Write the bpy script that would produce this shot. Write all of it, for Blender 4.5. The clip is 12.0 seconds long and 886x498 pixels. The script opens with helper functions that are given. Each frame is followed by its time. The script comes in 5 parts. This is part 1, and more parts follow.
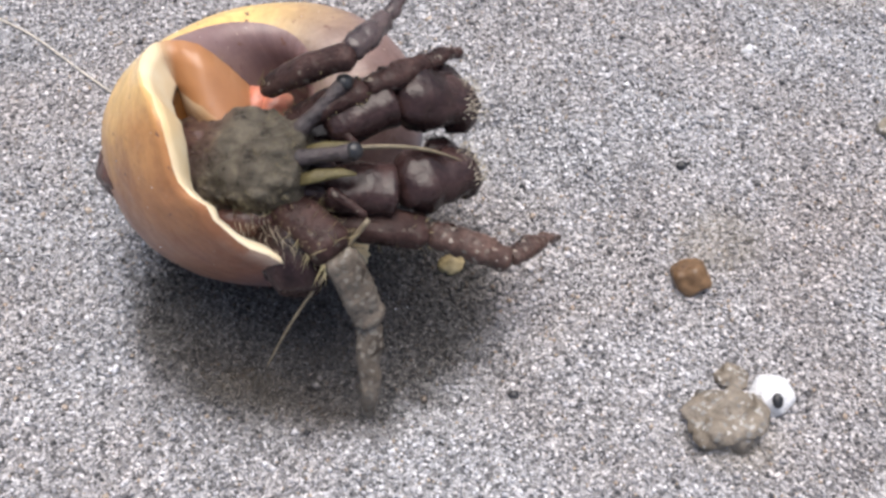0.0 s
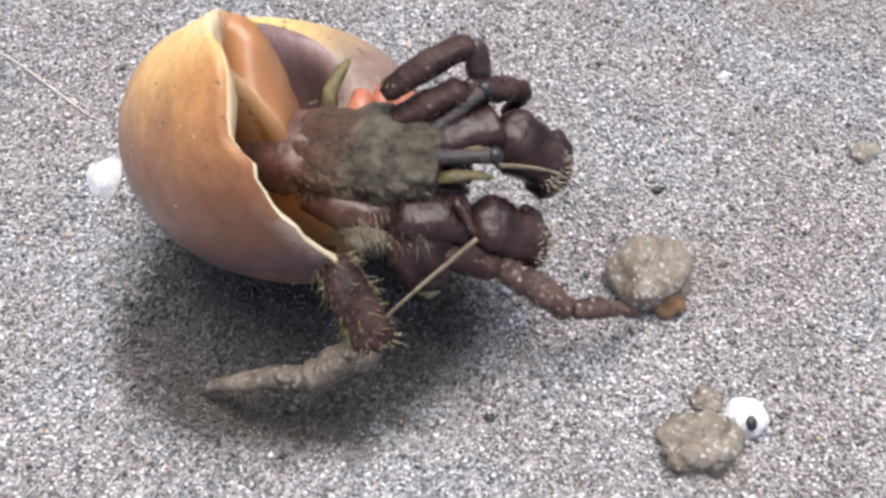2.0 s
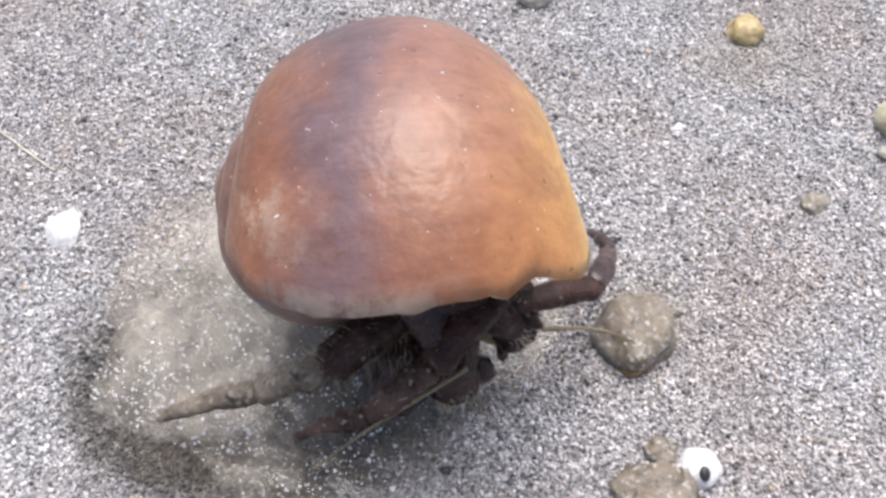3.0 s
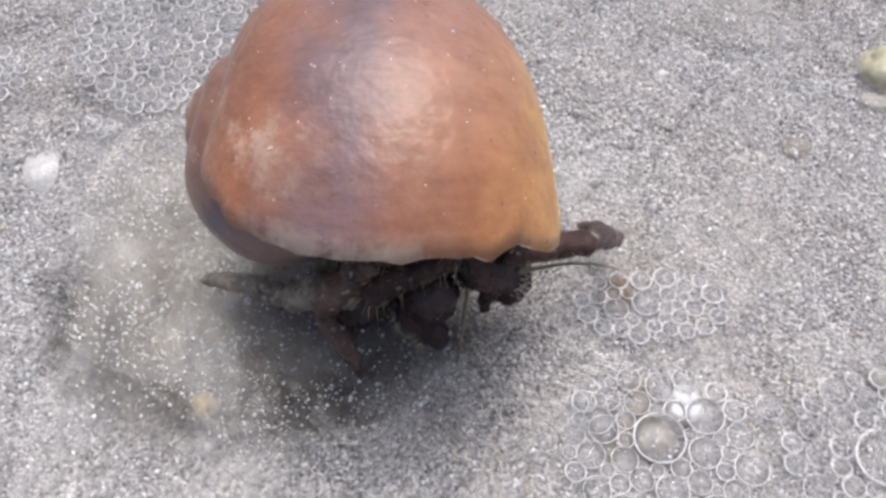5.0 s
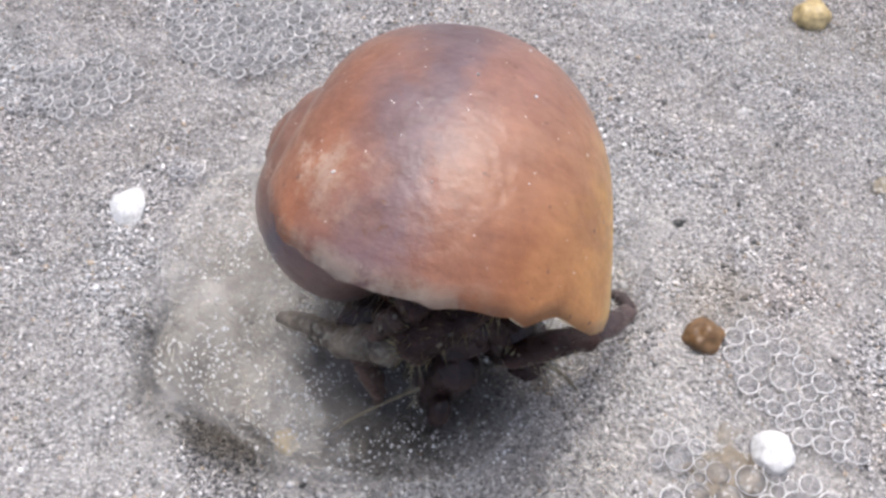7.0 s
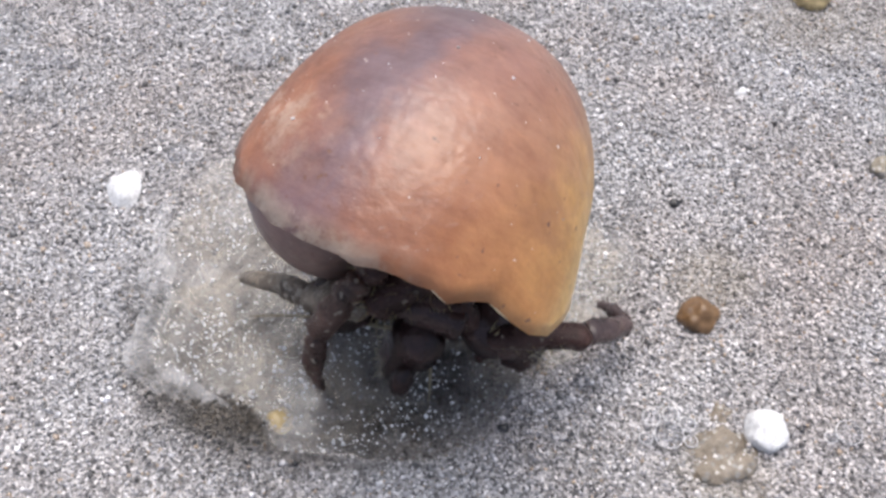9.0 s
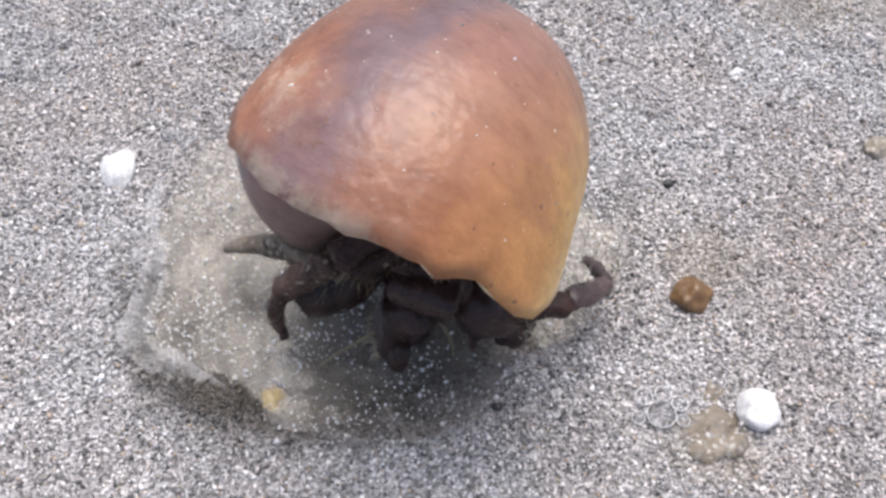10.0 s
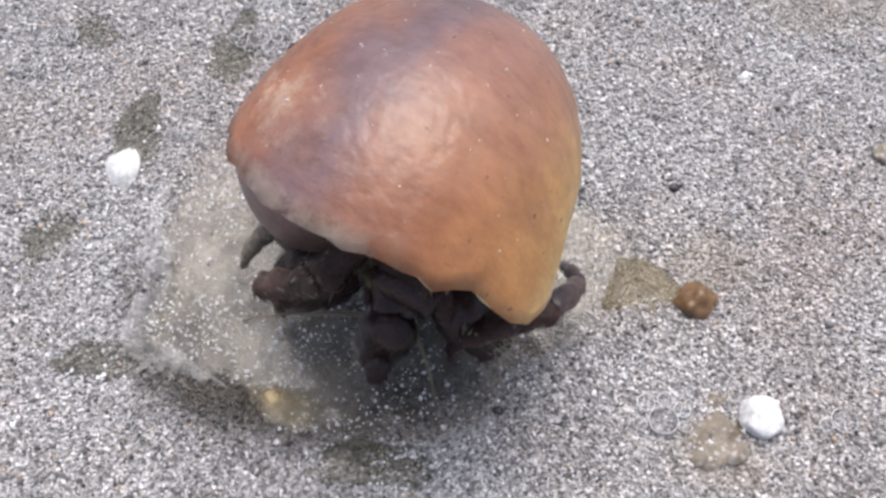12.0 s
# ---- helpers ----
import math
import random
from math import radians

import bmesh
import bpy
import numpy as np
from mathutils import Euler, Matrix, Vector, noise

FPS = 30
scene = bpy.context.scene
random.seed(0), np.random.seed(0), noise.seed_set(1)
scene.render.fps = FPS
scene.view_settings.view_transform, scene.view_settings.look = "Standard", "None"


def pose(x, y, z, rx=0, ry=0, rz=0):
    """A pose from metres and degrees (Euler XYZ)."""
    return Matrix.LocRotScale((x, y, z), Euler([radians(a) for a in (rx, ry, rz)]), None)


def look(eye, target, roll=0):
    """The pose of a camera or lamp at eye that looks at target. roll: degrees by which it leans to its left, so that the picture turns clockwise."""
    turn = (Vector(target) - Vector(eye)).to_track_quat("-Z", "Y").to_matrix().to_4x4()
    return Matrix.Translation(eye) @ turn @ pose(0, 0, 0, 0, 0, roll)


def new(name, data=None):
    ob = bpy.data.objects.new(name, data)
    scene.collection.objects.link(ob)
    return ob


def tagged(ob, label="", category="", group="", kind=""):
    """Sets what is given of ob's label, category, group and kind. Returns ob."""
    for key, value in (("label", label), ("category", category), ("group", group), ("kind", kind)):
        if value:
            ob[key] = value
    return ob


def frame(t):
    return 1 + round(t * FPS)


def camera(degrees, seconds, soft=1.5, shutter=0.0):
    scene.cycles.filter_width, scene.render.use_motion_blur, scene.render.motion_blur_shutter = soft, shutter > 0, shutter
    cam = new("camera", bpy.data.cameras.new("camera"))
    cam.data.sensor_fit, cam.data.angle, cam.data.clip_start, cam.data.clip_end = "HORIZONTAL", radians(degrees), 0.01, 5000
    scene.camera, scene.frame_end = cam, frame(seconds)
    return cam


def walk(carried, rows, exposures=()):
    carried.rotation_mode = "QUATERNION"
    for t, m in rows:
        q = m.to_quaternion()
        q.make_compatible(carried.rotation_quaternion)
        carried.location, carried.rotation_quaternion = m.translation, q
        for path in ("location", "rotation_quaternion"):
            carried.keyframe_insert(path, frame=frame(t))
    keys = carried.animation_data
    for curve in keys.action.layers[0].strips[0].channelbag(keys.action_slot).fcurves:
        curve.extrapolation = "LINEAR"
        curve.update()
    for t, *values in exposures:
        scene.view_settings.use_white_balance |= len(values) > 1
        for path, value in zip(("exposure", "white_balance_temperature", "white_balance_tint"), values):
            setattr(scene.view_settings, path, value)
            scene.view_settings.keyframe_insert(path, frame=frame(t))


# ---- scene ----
cam = camera(50.0, 12.0, soft=2.9, shutter=0.12)
PATH = [
    (0, (-0.00328, -0.07790, 0.11403), (-0.00471, -0.00758, -0.00703), -1.184),
    (0.5, (-0.00179, -0.07862, 0.11404), (-0.00194, -0.00915, -0.00751), -0.247),
    (1, (-0.00223, -0.07814, 0.11410), (-0.00332, -0.00742, -0.00672), -0.926),
    (1.5, (-0.00246, -0.07852, 0.11382), (-0.00400, -0.00705, -0.00656), -1.164),
    (2, (-0.00113, -0.07855, 0.11479), (-0.00150, -0.00505, -0.00437), -0.470),
    (2.5, (0.00100, -0.07863, 0.11560), (0.00197, -0.00225, -0.00173), 0.165),
    (3, (0.00158, -0.07761, 0.11676), (0.00467, 0.00059, 0.00068), 1.465),
    (3.5, (0.00363, -0.07887, 0.11653), (0.00939, -0.00714, -0.00355), 3.265),
    (3.6, (0.00226, -0.07976, 0.11644), (0.00805, -0.00663, -0.00280), 3.346),
    (3.7, (0.00224, -0.07967, 0.11677), (0.00698, -0.00609, -0.00223), 2.718),
    (5.3, (0.00098, -0.08190, 0.11345), (0.00739, -0.00641, -0.00428), 3.869),
    (5.5, (-0.00025, -0.08107, 0.11505), (0.00657, -0.00833, -0.00437), 4.852),
    (6, (0.00041, -0.08050, 0.11315), (0.00470, -0.00806, -0.00657), 2.701),
    (6.5, (-0.00096, -0.08128, 0.11336), (-0.00070, -0.00361, -0.00311), 0.246),
    (7, (-0.00260, -0.08071, 0.11345), (-0.00455, -0.00121, -0.00177), -0.946),
    (8.8, (-0.00042, -0.08190, 0.11327), (-0.00547, -0.00108, -0.00094), -2.808),
    (9, (0.00027, -0.08206, 0.11241), (-0.00385, -0.00350, -0.00339), -2.457),
    (9.5, (0.00134, -0.08279, 0.11110), (-0.00115, -0.00850, -0.00754), -1.548),
    (10, (0.00047, -0.08263, 0.11199), (-0.00295, -0.00592, -0.00507), -2.014),
    (10.5, (0.00153, -0.08171, 0.11233), (-0.00143, -0.00356, -0.00379), -1.642),
    (11, (0.00073, -0.08156, 0.11257), (-0.00319, -0.00379, -0.00377), -2.004),
    (11.5, (0.00187, -0.08206, 0.11232), (-0.00270, -0.00375, -0.00364), -2.225),
    (12, (0.00171, -0.08201, 0.11182), (-0.00354, -0.00543, -0.00526), -2.544),
]
walk(cam, [(t, look(eye, target, roll)) for t, eye, target, roll in PATH],
     [(0, 0.45), (1.5, 0.48), (2.0, 0.52), (2.6, 0.62), (3.6, 0.64), (5.3, 0.47), (7.0, 0.49), (11.0, 0.49), (12, 0.43)])

# ---- light: bright hazy sky and a veiled sun beyond the crab ----
SUN_EL, SUN_AZ = 75.0, 8.0
world = bpy.data.worlds.new("sky")
scene.world = world
world.use_nodes = True
wn = world.node_tree.nodes
sky = wn.new("ShaderNodeTexSky")
sky.sky_type, sky.sun_disc = "NISHITA", False
sky.sun_elevation, sky.sun_rotation = radians(SUN_EL), radians(SUN_AZ)
sky.air_density, sky.dust_density, sky.ozone_density = 1.0, 6.0, 1.0
wn["Background"].inputs["Strength"].default_value = 0.13
world.node_tree.links.new(sky.outputs["Color"], wn["Background"].inputs["Color"])
sun = new("sun", bpy.data.lights.new("sun", "SUN"))
sun.data.energy, sun.data.angle, sun.data.color = 1.95, radians(52), (1.0, 0.985, 0.98)
az, el = radians(SUN_AZ), radians(SUN_EL)
sun.matrix_world = look((0.3 * math.sin(az) * math.cos(el), 0.3 * math.cos(az) * math.cos(el), 0.3 * math.sin(el)), (0, 0, 0))


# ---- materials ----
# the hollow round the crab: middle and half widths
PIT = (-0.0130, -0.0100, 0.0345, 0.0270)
# dark patch painted for the shell's shadow and the wet sand: middle, half widths
SOAK_SHADE = (-0.0220, -0.0178, 0.0300, 0.0250)
# silt lying on the sand: middle, half widths
SILT = ((0.0335, -0.0110, 0.0085, 0.0072), (-0.0295, -0.0320, 0.0075, 0.0042), (0.0310, -0.0385, 0.0085, 0.0065), (0.0580, 0.0400, 0.0200, 0.0100))


class Nodes:
    """Short hand for wiring a node material."""

    def __init__(self, name):
        self.m = bpy.data.materials.new(name)
        self.m.use_nodes = True
        self.t = self.m.node_tree
        self.b = self.t.nodes["Principled BSDF"]
        self.out = self.t.nodes["Material Output"]

    def add(self, kind, **sets):
        n = self.t.nodes.new("ShaderNode" + kind)
        for k, v in sets.items():
            n.inputs[k.replace("_", " ")].default_value = v
        return n

    def wire(self, a, b):
        self.t.links.new(a, b)
        return self

    def coords(self, kind="Object"):
        return self.add("TexCoord").outputs[kind]

    def noise(self, scale, detail=4.0, rough=0.55, vec=None, dist=0.0):
        n = self.add("TexNoise", Scale=scale, Detail=detail, Roughness=rough, Distortion=dist)
        self.wire(vec or self.coords(), n.inputs["Vector"])
        return n.outputs["Fac"]

    def ramp(self, fac, stops, smooth=False):
        n = self.t.nodes.new("ShaderNodeValToRGB")
        r = n.color_ramp
        r.interpolation = "EASE" if smooth else "LINEAR"
        while len(r.elements) < len(stops):
            r.elements.new(0.5)
        for e, (p, c) in zip(r.elements, stops):
            e.position = p
            e.color = (*c, 1) if len(c) == 3 else c
        self.wire(fac, n.inputs["Fac"])
        return n.outputs["Color"]

    def mix(self, fac, a, b, kind="MIX"):
        n = self.t.nodes.new("ShaderNodeMix")
        n.data_type, n.blend_type = "RGBA", kind
        for s, v in ((n.inputs[0], fac), (n.inputs[6], a), (n.inputs[7], b)):
            if isinstance(v, (int, float)):
                s.default_value = v
            elif isinstance(v, tuple):
                s.default_value = (*v, 1)
            else:
                self.wire(v, s)
        return n.outputs[2]

    def bump(self, fac, dist, strength=1.0, base=None):
        n = self.add("Bump", Strength=strength, Distance=dist)
        self.wire(fac, n.inputs["Height"])
        if base:
            self.wire(base, n.inputs["Normal"])
        return n.outputs["Normal"]

    def finish(self, color=None, rough=None, normal=None, **sets):
        b = self.b
        for s, v in ((b.inputs["Base Color"], color), (b.inputs["Roughness"], rough), (b.inputs["Normal"], normal)):
            if v is None:
                continue
            if isinstance(v, (int, float)):
                s.default_value = v
            elif isinstance(v, tuple):
                s.default_value = (*v, 1)
            else:
                self.wire(v, s)
        for k, v in sets.items():
            b.inputs[k.replace("_", " ")].default_value = v
        return self.m


def blot(k, spot, inner, outer, ragged=0.5):
    """1 within an ellipse on the sand, 0 outside it, with an uneven edge."""
    cx, cy, rx, ry = spot
    at = k.add("Mapping", Location=(-cx / rx, -cy / ry, 0), Scale=(1 / rx, 1 / ry, 0))
    k.wire(k.coords(), at.inputs["Vector"])
    far = k.add("VectorMath")
    far.operation = "LENGTH"
    k.wire(at.outputs[0], far.inputs[0])
    edge = k.add("Math")
    edge.operation = "MULTIPLY_ADD"
    edge.inputs[1].default_value = ragged
    k.wire(k.noise(110.0, 6.0, 0.7), edge.inputs[0]).wire(far.outputs["Value"], edge.inputs[2])
    half = k.add("Math")
    half.operation = "MULTIPLY"
    half.inputs[1].default_value = 0.5
    k.wire(edge.outputs[0], half.inputs[0])
    return k.ramp(half.outputs[0], [(inner / 2, (1, 1, 1)), (outer / 2, (0, 0, 0))], True)


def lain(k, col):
    """Washed and silty patches over the sand's own colour, darker where shade and soaking are painted into the hollow.
    """
    warm = k.ramp(k.noise(30.0, 4.0), [(0.40, (1, 1, 1)), (0.66, (0.92, 0.86, 0.82))])
    col = k.mix(1.0, col, warm, "MULTIPLY")
    col = k.mix(1.0, col, k.ramp(k.noise(95.0, 4.0, 0.6), [(0.30, (0.82, 0.82, 0.82)), (0.52, (1, 1, 1))]), "MULTIPLY")
    for n, spot in enumerate(SILT):
        fac = k.mix(1.0, blot(k, spot, 0.65, 1.35, 0.7), (0.42,) * 3 if n < 3 else (0.3,) * 3, "MULTIPLY")
        col = k.mix(fac, col, (0.29, 0.255, 0.205))
    # shadow below the shell and soaked sand, both put into the colour
    return k.mix(blot(k, SOAK_SHADE, 0.92, 1.22), col, k.mix(1.0, col, (0.25, 0.235, 0.215), "MULTIPLY"))


def m_grains():
    k = Nodes("sand_grains")
    rnd = k.add("NewGeometry").outputs["Random Per Island"]
    col = k.ramp(rnd, [(0.0, (0.05, 0.05, 0.054)), (0.09, (0.13, 0.13, 0.136)), (0.20, (0.26, 0.258, 0.266)), (0.42, (0.36, 0.358, 0.372)),
                       (0.64, (0.45, 0.448, 0.468)), (0.80, (0.57, 0.57, 0.595)), (0.90, (0.85, 0.85, 0.88)), (0.955, (0.88, 0.88, 0.90)), (0.965, (0.40, 0.33, 0.27)), (1.0, (0.5, 0.42, 0.34))])
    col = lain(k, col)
    return k.finish(col, k.ramp(rnd, [(0.0, (0.5, 0.5, 0.5)), (0.6, (0.28, 0.28, 0.28)), (0.8, (0.1, 0.1, 0.1)), (1.0, (0.08, 0.08, 0.08))]), Specular_IOR_Level=0.6)


def m_pale_grains():
    k = Nodes("pale_grains")
    rnd = k.add("NewGeometry").outputs["Random Per Island"]
    return k.finish(k.ramp(rnd, [(0.0, (0.10, 0.10, 0.11)), (0.2, (0.3, 0.3, 0.31)), (0.4, (0.62, 0.62, 0.64)), (1.0, (0.86, 0.86, 0.88))]), 0.25, Specular_IOR_Level=0.6)


def m_ground():
    k = Nodes("wet_sand")
    g = k.add("TexVoronoi", Scale=2300.0)
    k.wire(k.coords(), g.inputs["Vector"])
    sep = k.add("SeparateColor")
    k.wire(g.outputs["Color"], sep.inputs[0])
    col = k.ramp(sep.outputs[0], [(0.0, (0.07, 0.07, 0.074)), (0.3, (0.19, 0.188, 0.194)), (0.65, (0.34, 0.338, 0.348)), (0.9, (0.52, 0.518, 0.535)), (1.0, (0.72, 0.72, 0.74))])
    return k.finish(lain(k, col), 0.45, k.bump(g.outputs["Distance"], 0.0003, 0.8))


def m_shell_outer():
    """Colour bands run round the axis (v of the map), growth lines across (u)."""
    k = Nodes("shell_outside")
    uv = k.add("SeparateXYZ")
    k.wire(k.coords("UV"), uv.inputs[0])
    warp = k.noise(60.0, 6.0, 0.65)
    add = k.add("Math")
    add.operation = "MULTIPLY_ADD"
    add.inputs[1].default_value, add.inputs[2].default_value = 0.34, -0.17
    k.wire(warp, add.inputs[0])
    v = k.add("Math")
    v.operation = "ADD"
    k.wire(uv.outputs["Y"], v.inputs[0]).wire(add.outputs[0], v.inputs[1])
    u = uv.outputs["X"]
    body = k.ramp(v.outputs[0], [(0.0, (0.44, 0.27, 0.165)), (0.28, (0.44, 0.245, 0.175)), (0.48, (0.43, 0.225, 0.17)), (0.575, (0.36, 0.19, 0.16)), (0.625, (0.19, 0.125, 0.135)),
                                 (0.665, (0.165, 0.105, 0.115)), (0.715, (0.32, 0.15, 0.11)), (0.78, (0.37, 0.155, 0.085)), (0.86, (0.35, 0.13, 0.065)), (0.93, (0.37, 0.18, 0.095)), (1.0, (0.38, 0.27, 0.19))])
    body = k.mix(1.0, k.mix(0.12, body, (0.28, 0.24, 0.235)), (0.54, 0.62, 0.73), "MULTIPLY")
    # the base turns yellow over the last third of a whorl
    late = k.ramp(u, [(0.30, (0, 0, 0)), (0.58, (1, 1, 1))], True)
    base = k.ramp(v.outputs[0], [(0.0, (1, 1, 1)), (0.25, (0.95, 0.95, 0.95)), (0.30, (0.35, 0.35, 0.35)), (0.36, (0, 0, 0))])
    col = k.mix(k.mix(1.0, late, base, "MULTIPLY"), body, (0.76, 0.53, 0.19))
    # cream to amber beside the mouth
    lip = k.ramp(u, [(0.68, (0, 0, 0)), (0.88, (0.60, 0.60, 0.60)), (1.0, (1, 1, 1))], True)
    edge = k.ramp(v.outputs[0], [(0.0, (0.88, 0.74, 0.47)), (0.12, (0.80, 0.53, 0.21)), (0.24, (0.52, 0.25, 0.085)), (0.42, (0.37, 0.160, 0.066)), (0.56, (0.28, 0.12, 0.068)),
                                 (0.635, (0.20, 0.12, 0.125)), (0.68, (0.20, 0.11, 0.10)), (0.78, (0.30, 0.11, 0.05)), (1.0, (0.30, 0.12, 0.06))])
    strong = k.ramp(v.outputs[0], [(0.0, (1, 1, 1)), (0.45, (0.92, 0.92, 0.92)), (0.7, (0.75, 0.75, 0.75))])
    col = k.mix(k.mix(1.0, lip, strong, "MULTIPLY"), col, edge)
    # fine growth lines and blotches
    st = k.add("Mapping")
    st.inputs["Scale"].default_value = (230.0, 5.0, 1.0)
    k.wire(k.coords("UV"), st.inputs["Vector"])
    lines = k.noise(1.0, 4.0, 0.6, st.outputs[0])
    col = k.mix(1.0, col, k.ramp(lines, [(0.3, (0.93, 0.92, 0.91)), (0.7, (1.05, 1.05, 1.05))]), "MULTIPLY")
    col = k.mix(1.0, col, k.ramp(k.noise(48.0, 6.0, 0.7), [(0.3, (0.80, 0.72, 0.70)), (0.5, (1, 1, 1)), (0.75, (1.12, 1.12, 1.12))]), "MULTIPLY")
    crust = k.mix(1.0, k.ramp(k.noise(75.0, 6.0, 0.75), [(0.55, (0, 0, 0)), (0.66, (0.75, 0.75, 0.75))]), k.ramp(v.outputs[0], [(0.60, (0.03, 0.08, 0.08)), (0.84, (1, 1, 1))]), "MULTIPLY")
    col = k.mix(crust, col, (0.45, 0.36, 0.29))
    # chalky crust along the broken edge above the spire side of the mouth
    chalk = k.mix(1.0, k.ramp(u, [(0.984, (0, 0, 0)), (0.998, (0.8, 0.8, 0.8))]), k.ramp(v.outputs[0], [(0.46, (0, 0, 0)), (0.56, (0.9, 0.9, 0.9)), (0.72, (0.9, 0.9, 0.9)), (0.80, (0, 0, 0))]), "MULTIPLY")
    chalk = k.mix(1.0, chalk, k.ramp(k.noise(300.0, 5.0, 0.7), [(0.36, (0, 0, 0)), (0.55, (1, 1, 1))]), "MULTIPLY")
    col = k.mix(chalk, col, (0.50, 0.42, 0.34))
    stain = k.ramp(k.noise(120.0, 6.0, 0.7, dist=0.6), [(0.58, (0, 0, 0)), (0.72, (0.34, 0.34, 0.34))])
    col = k.mix(stain, col, (0.22, 0.10, 0.06))
    pale = k.ramp(k.noise(70.0, 5.0, 0.65, dist=0.4), [(0.55, (0, 0, 0)), (0.75, (0.22, 0.22, 0.22))])
    col = k.mix(pale, col, (0.50, 0.33, 0.24))
    # streaks along the growth lines and fine mottling
    far = k.add("Mapping")
    far.inputs["Scale"].default_value = (34.0, 7.0, 1.0)
    k.wire(k.coords("UV"), far.inputs["Vector"])
    col = k.mix(1.0, col, k.ramp(k.noise(1.0, 6.0, 0.7, far.outputs[0], 0.6), [(0.30, (0.84, 0.79, 0.78)), (0.55, (1, 1, 1)), (0.74, (1.16, 1.14, 1.12))]), "MULTIPLY")
    col = k.mix(1.0, col, k.ramp(k.noise(330.0, 5.0, 0.7), [(0.30, (0.86, 0.83, 0.82)), (0.68, (1.10, 1.10, 1.10))]), "MULTIPLY")
    # worn grey cap on the apex
    turn = k.add("Math")
    turn.operation = "MULTIPLY_ADD"
    turn.inputs[1].default_value, turn.inputs[2].default_value = 0.25, 0.75
    k.wire(u, turn.inputs[0])
    col = k.mix(k.ramp(turn.outputs[0], [(0.16, (0.85, 0.85, 0.85)), (0.34, (0, 0, 0))]), col, (0.30, 0.26, 0.23))
    pits = k.ramp(k.noise(620.0, 2.0), [(0.68, (0, 0, 0)), (0.74, (1, 1, 1))])
    col = k.mix(pits, col, (0.16, 0.08, 0.055))
    # small wet glints painted as pale specks
    glints = k.ramp(k.noise(1100.0, 2.0), [(0.73, (0, 0, 0)), (0.78, (0.7, 0.7, 0.7))])
    col = k.mix(glints, col, (0.75, 0.66, 0.6))
    nrm = k.bump(lines, 0.00008, 0.35)
    nrm = k.bump(k.noise(160.0, 5.0), 0.0007, 0.6, nrm)
    nrm = k.bump(k.noise(480.0, 5.0, 0.7), 0.00011, 0.8, nrm)
    rough = k.ramp(k.noise(130.0, 4.0), [(0.35, (0.40, 0.40, 0.40)), (0.7, (0.62, 0.62, 0.62))])
    k.wire(k.bump(k.noise(700.0, 3.0), 0.0004, 1.0), k.b.inputs["Coat Normal"])
    return k.finish(col, rough, nrm, Specular_IOR_Level=0.3, Coat_Weight=0.5, Coat_Roughness=0.24, Subsurface_Weight=0.08, Subsurface_Radius=(0.004, 0.002, 0.001))


def m_simple(name, a, b, scale, rough=(0.3, 0.5), bump=0.0002, detail=5.0, speck=None, speck_at=0.6, **sets):
    """Two colours by noise, a finer grain over them, perhaps grains of a third colour stuck on."""
    k = Nodes(name)
    f = k.noise(scale, detail)
    col = k.ramp(f, [(0.34, a), (0.66, b)])
    fine = k.noise(scale * 7, 3.0)
    col = k.mix(1.0, col, k.ramp(fine, [(0.3, (0.72, 0.72, 0.72)), (0.7, (1.15, 1.15, 1.15))]), "MULTIPLY")
    if speck:
        g = k.add("TexVoronoi", Scale=1900.0)
        k.wire(k.coords(), g.inputs["Vector"])
        sep = k.add("SeparateColor")
        k.wire(g.outputs["Color"], sep.inputs[0])
        s2 = k.ramp(sep.outputs[1], [(0.0, tuple(c * 0.35 for c in speck)), (1.0, speck)])
        col = k.mix(k.ramp(sep.outputs[0], [(speck_at, (0, 0, 0)), (speck_at + 0.04, (1, 1, 1))]), col, s2)
    r = k.ramp(f, [(0.3, (rough[0],) * 3), (0.7, (rough[1],) * 3)])
    return k.finish(col, r, k.bump(k.noise(scale * 4, 5.0), bump, 0.8), **sets)


def m_lip():
    """Cream round the outer lip, turning pink over the inner pad (u of the map above 1)."""
    k = Nodes("shell_lip")
    uv = k.add("SeparateXYZ")
    k.wire(k.coords("UV"), uv.inputs[0])
    less = k.add("Math")
    less.operation = "SUBTRACT"
    less.inputs[1].default_value = 1.0
    k.wire(uv.outputs["X"], less.inputs[0])
    f = k.noise(90.0, 5.0)
    cream = k.ramp(f, [(0.34, (0.82, 0.72, 0.52)), (0.66, (0.72, 0.53, 0.27))])
    pink = k.ramp(f, [(0.34, (0.42, 0.20, 0.085)), (0.66, (0.30, 0.13, 0.055))])
    col = k.mix(k.ramp(less.outputs[0], [(0.05, (0, 0, 0)), (0.45, (1, 1, 1))], True), cream, pink)
    return k.finish(col, 0.34, k.bump(k.noise(360.0, 4.0), 0.00015, 0.8))


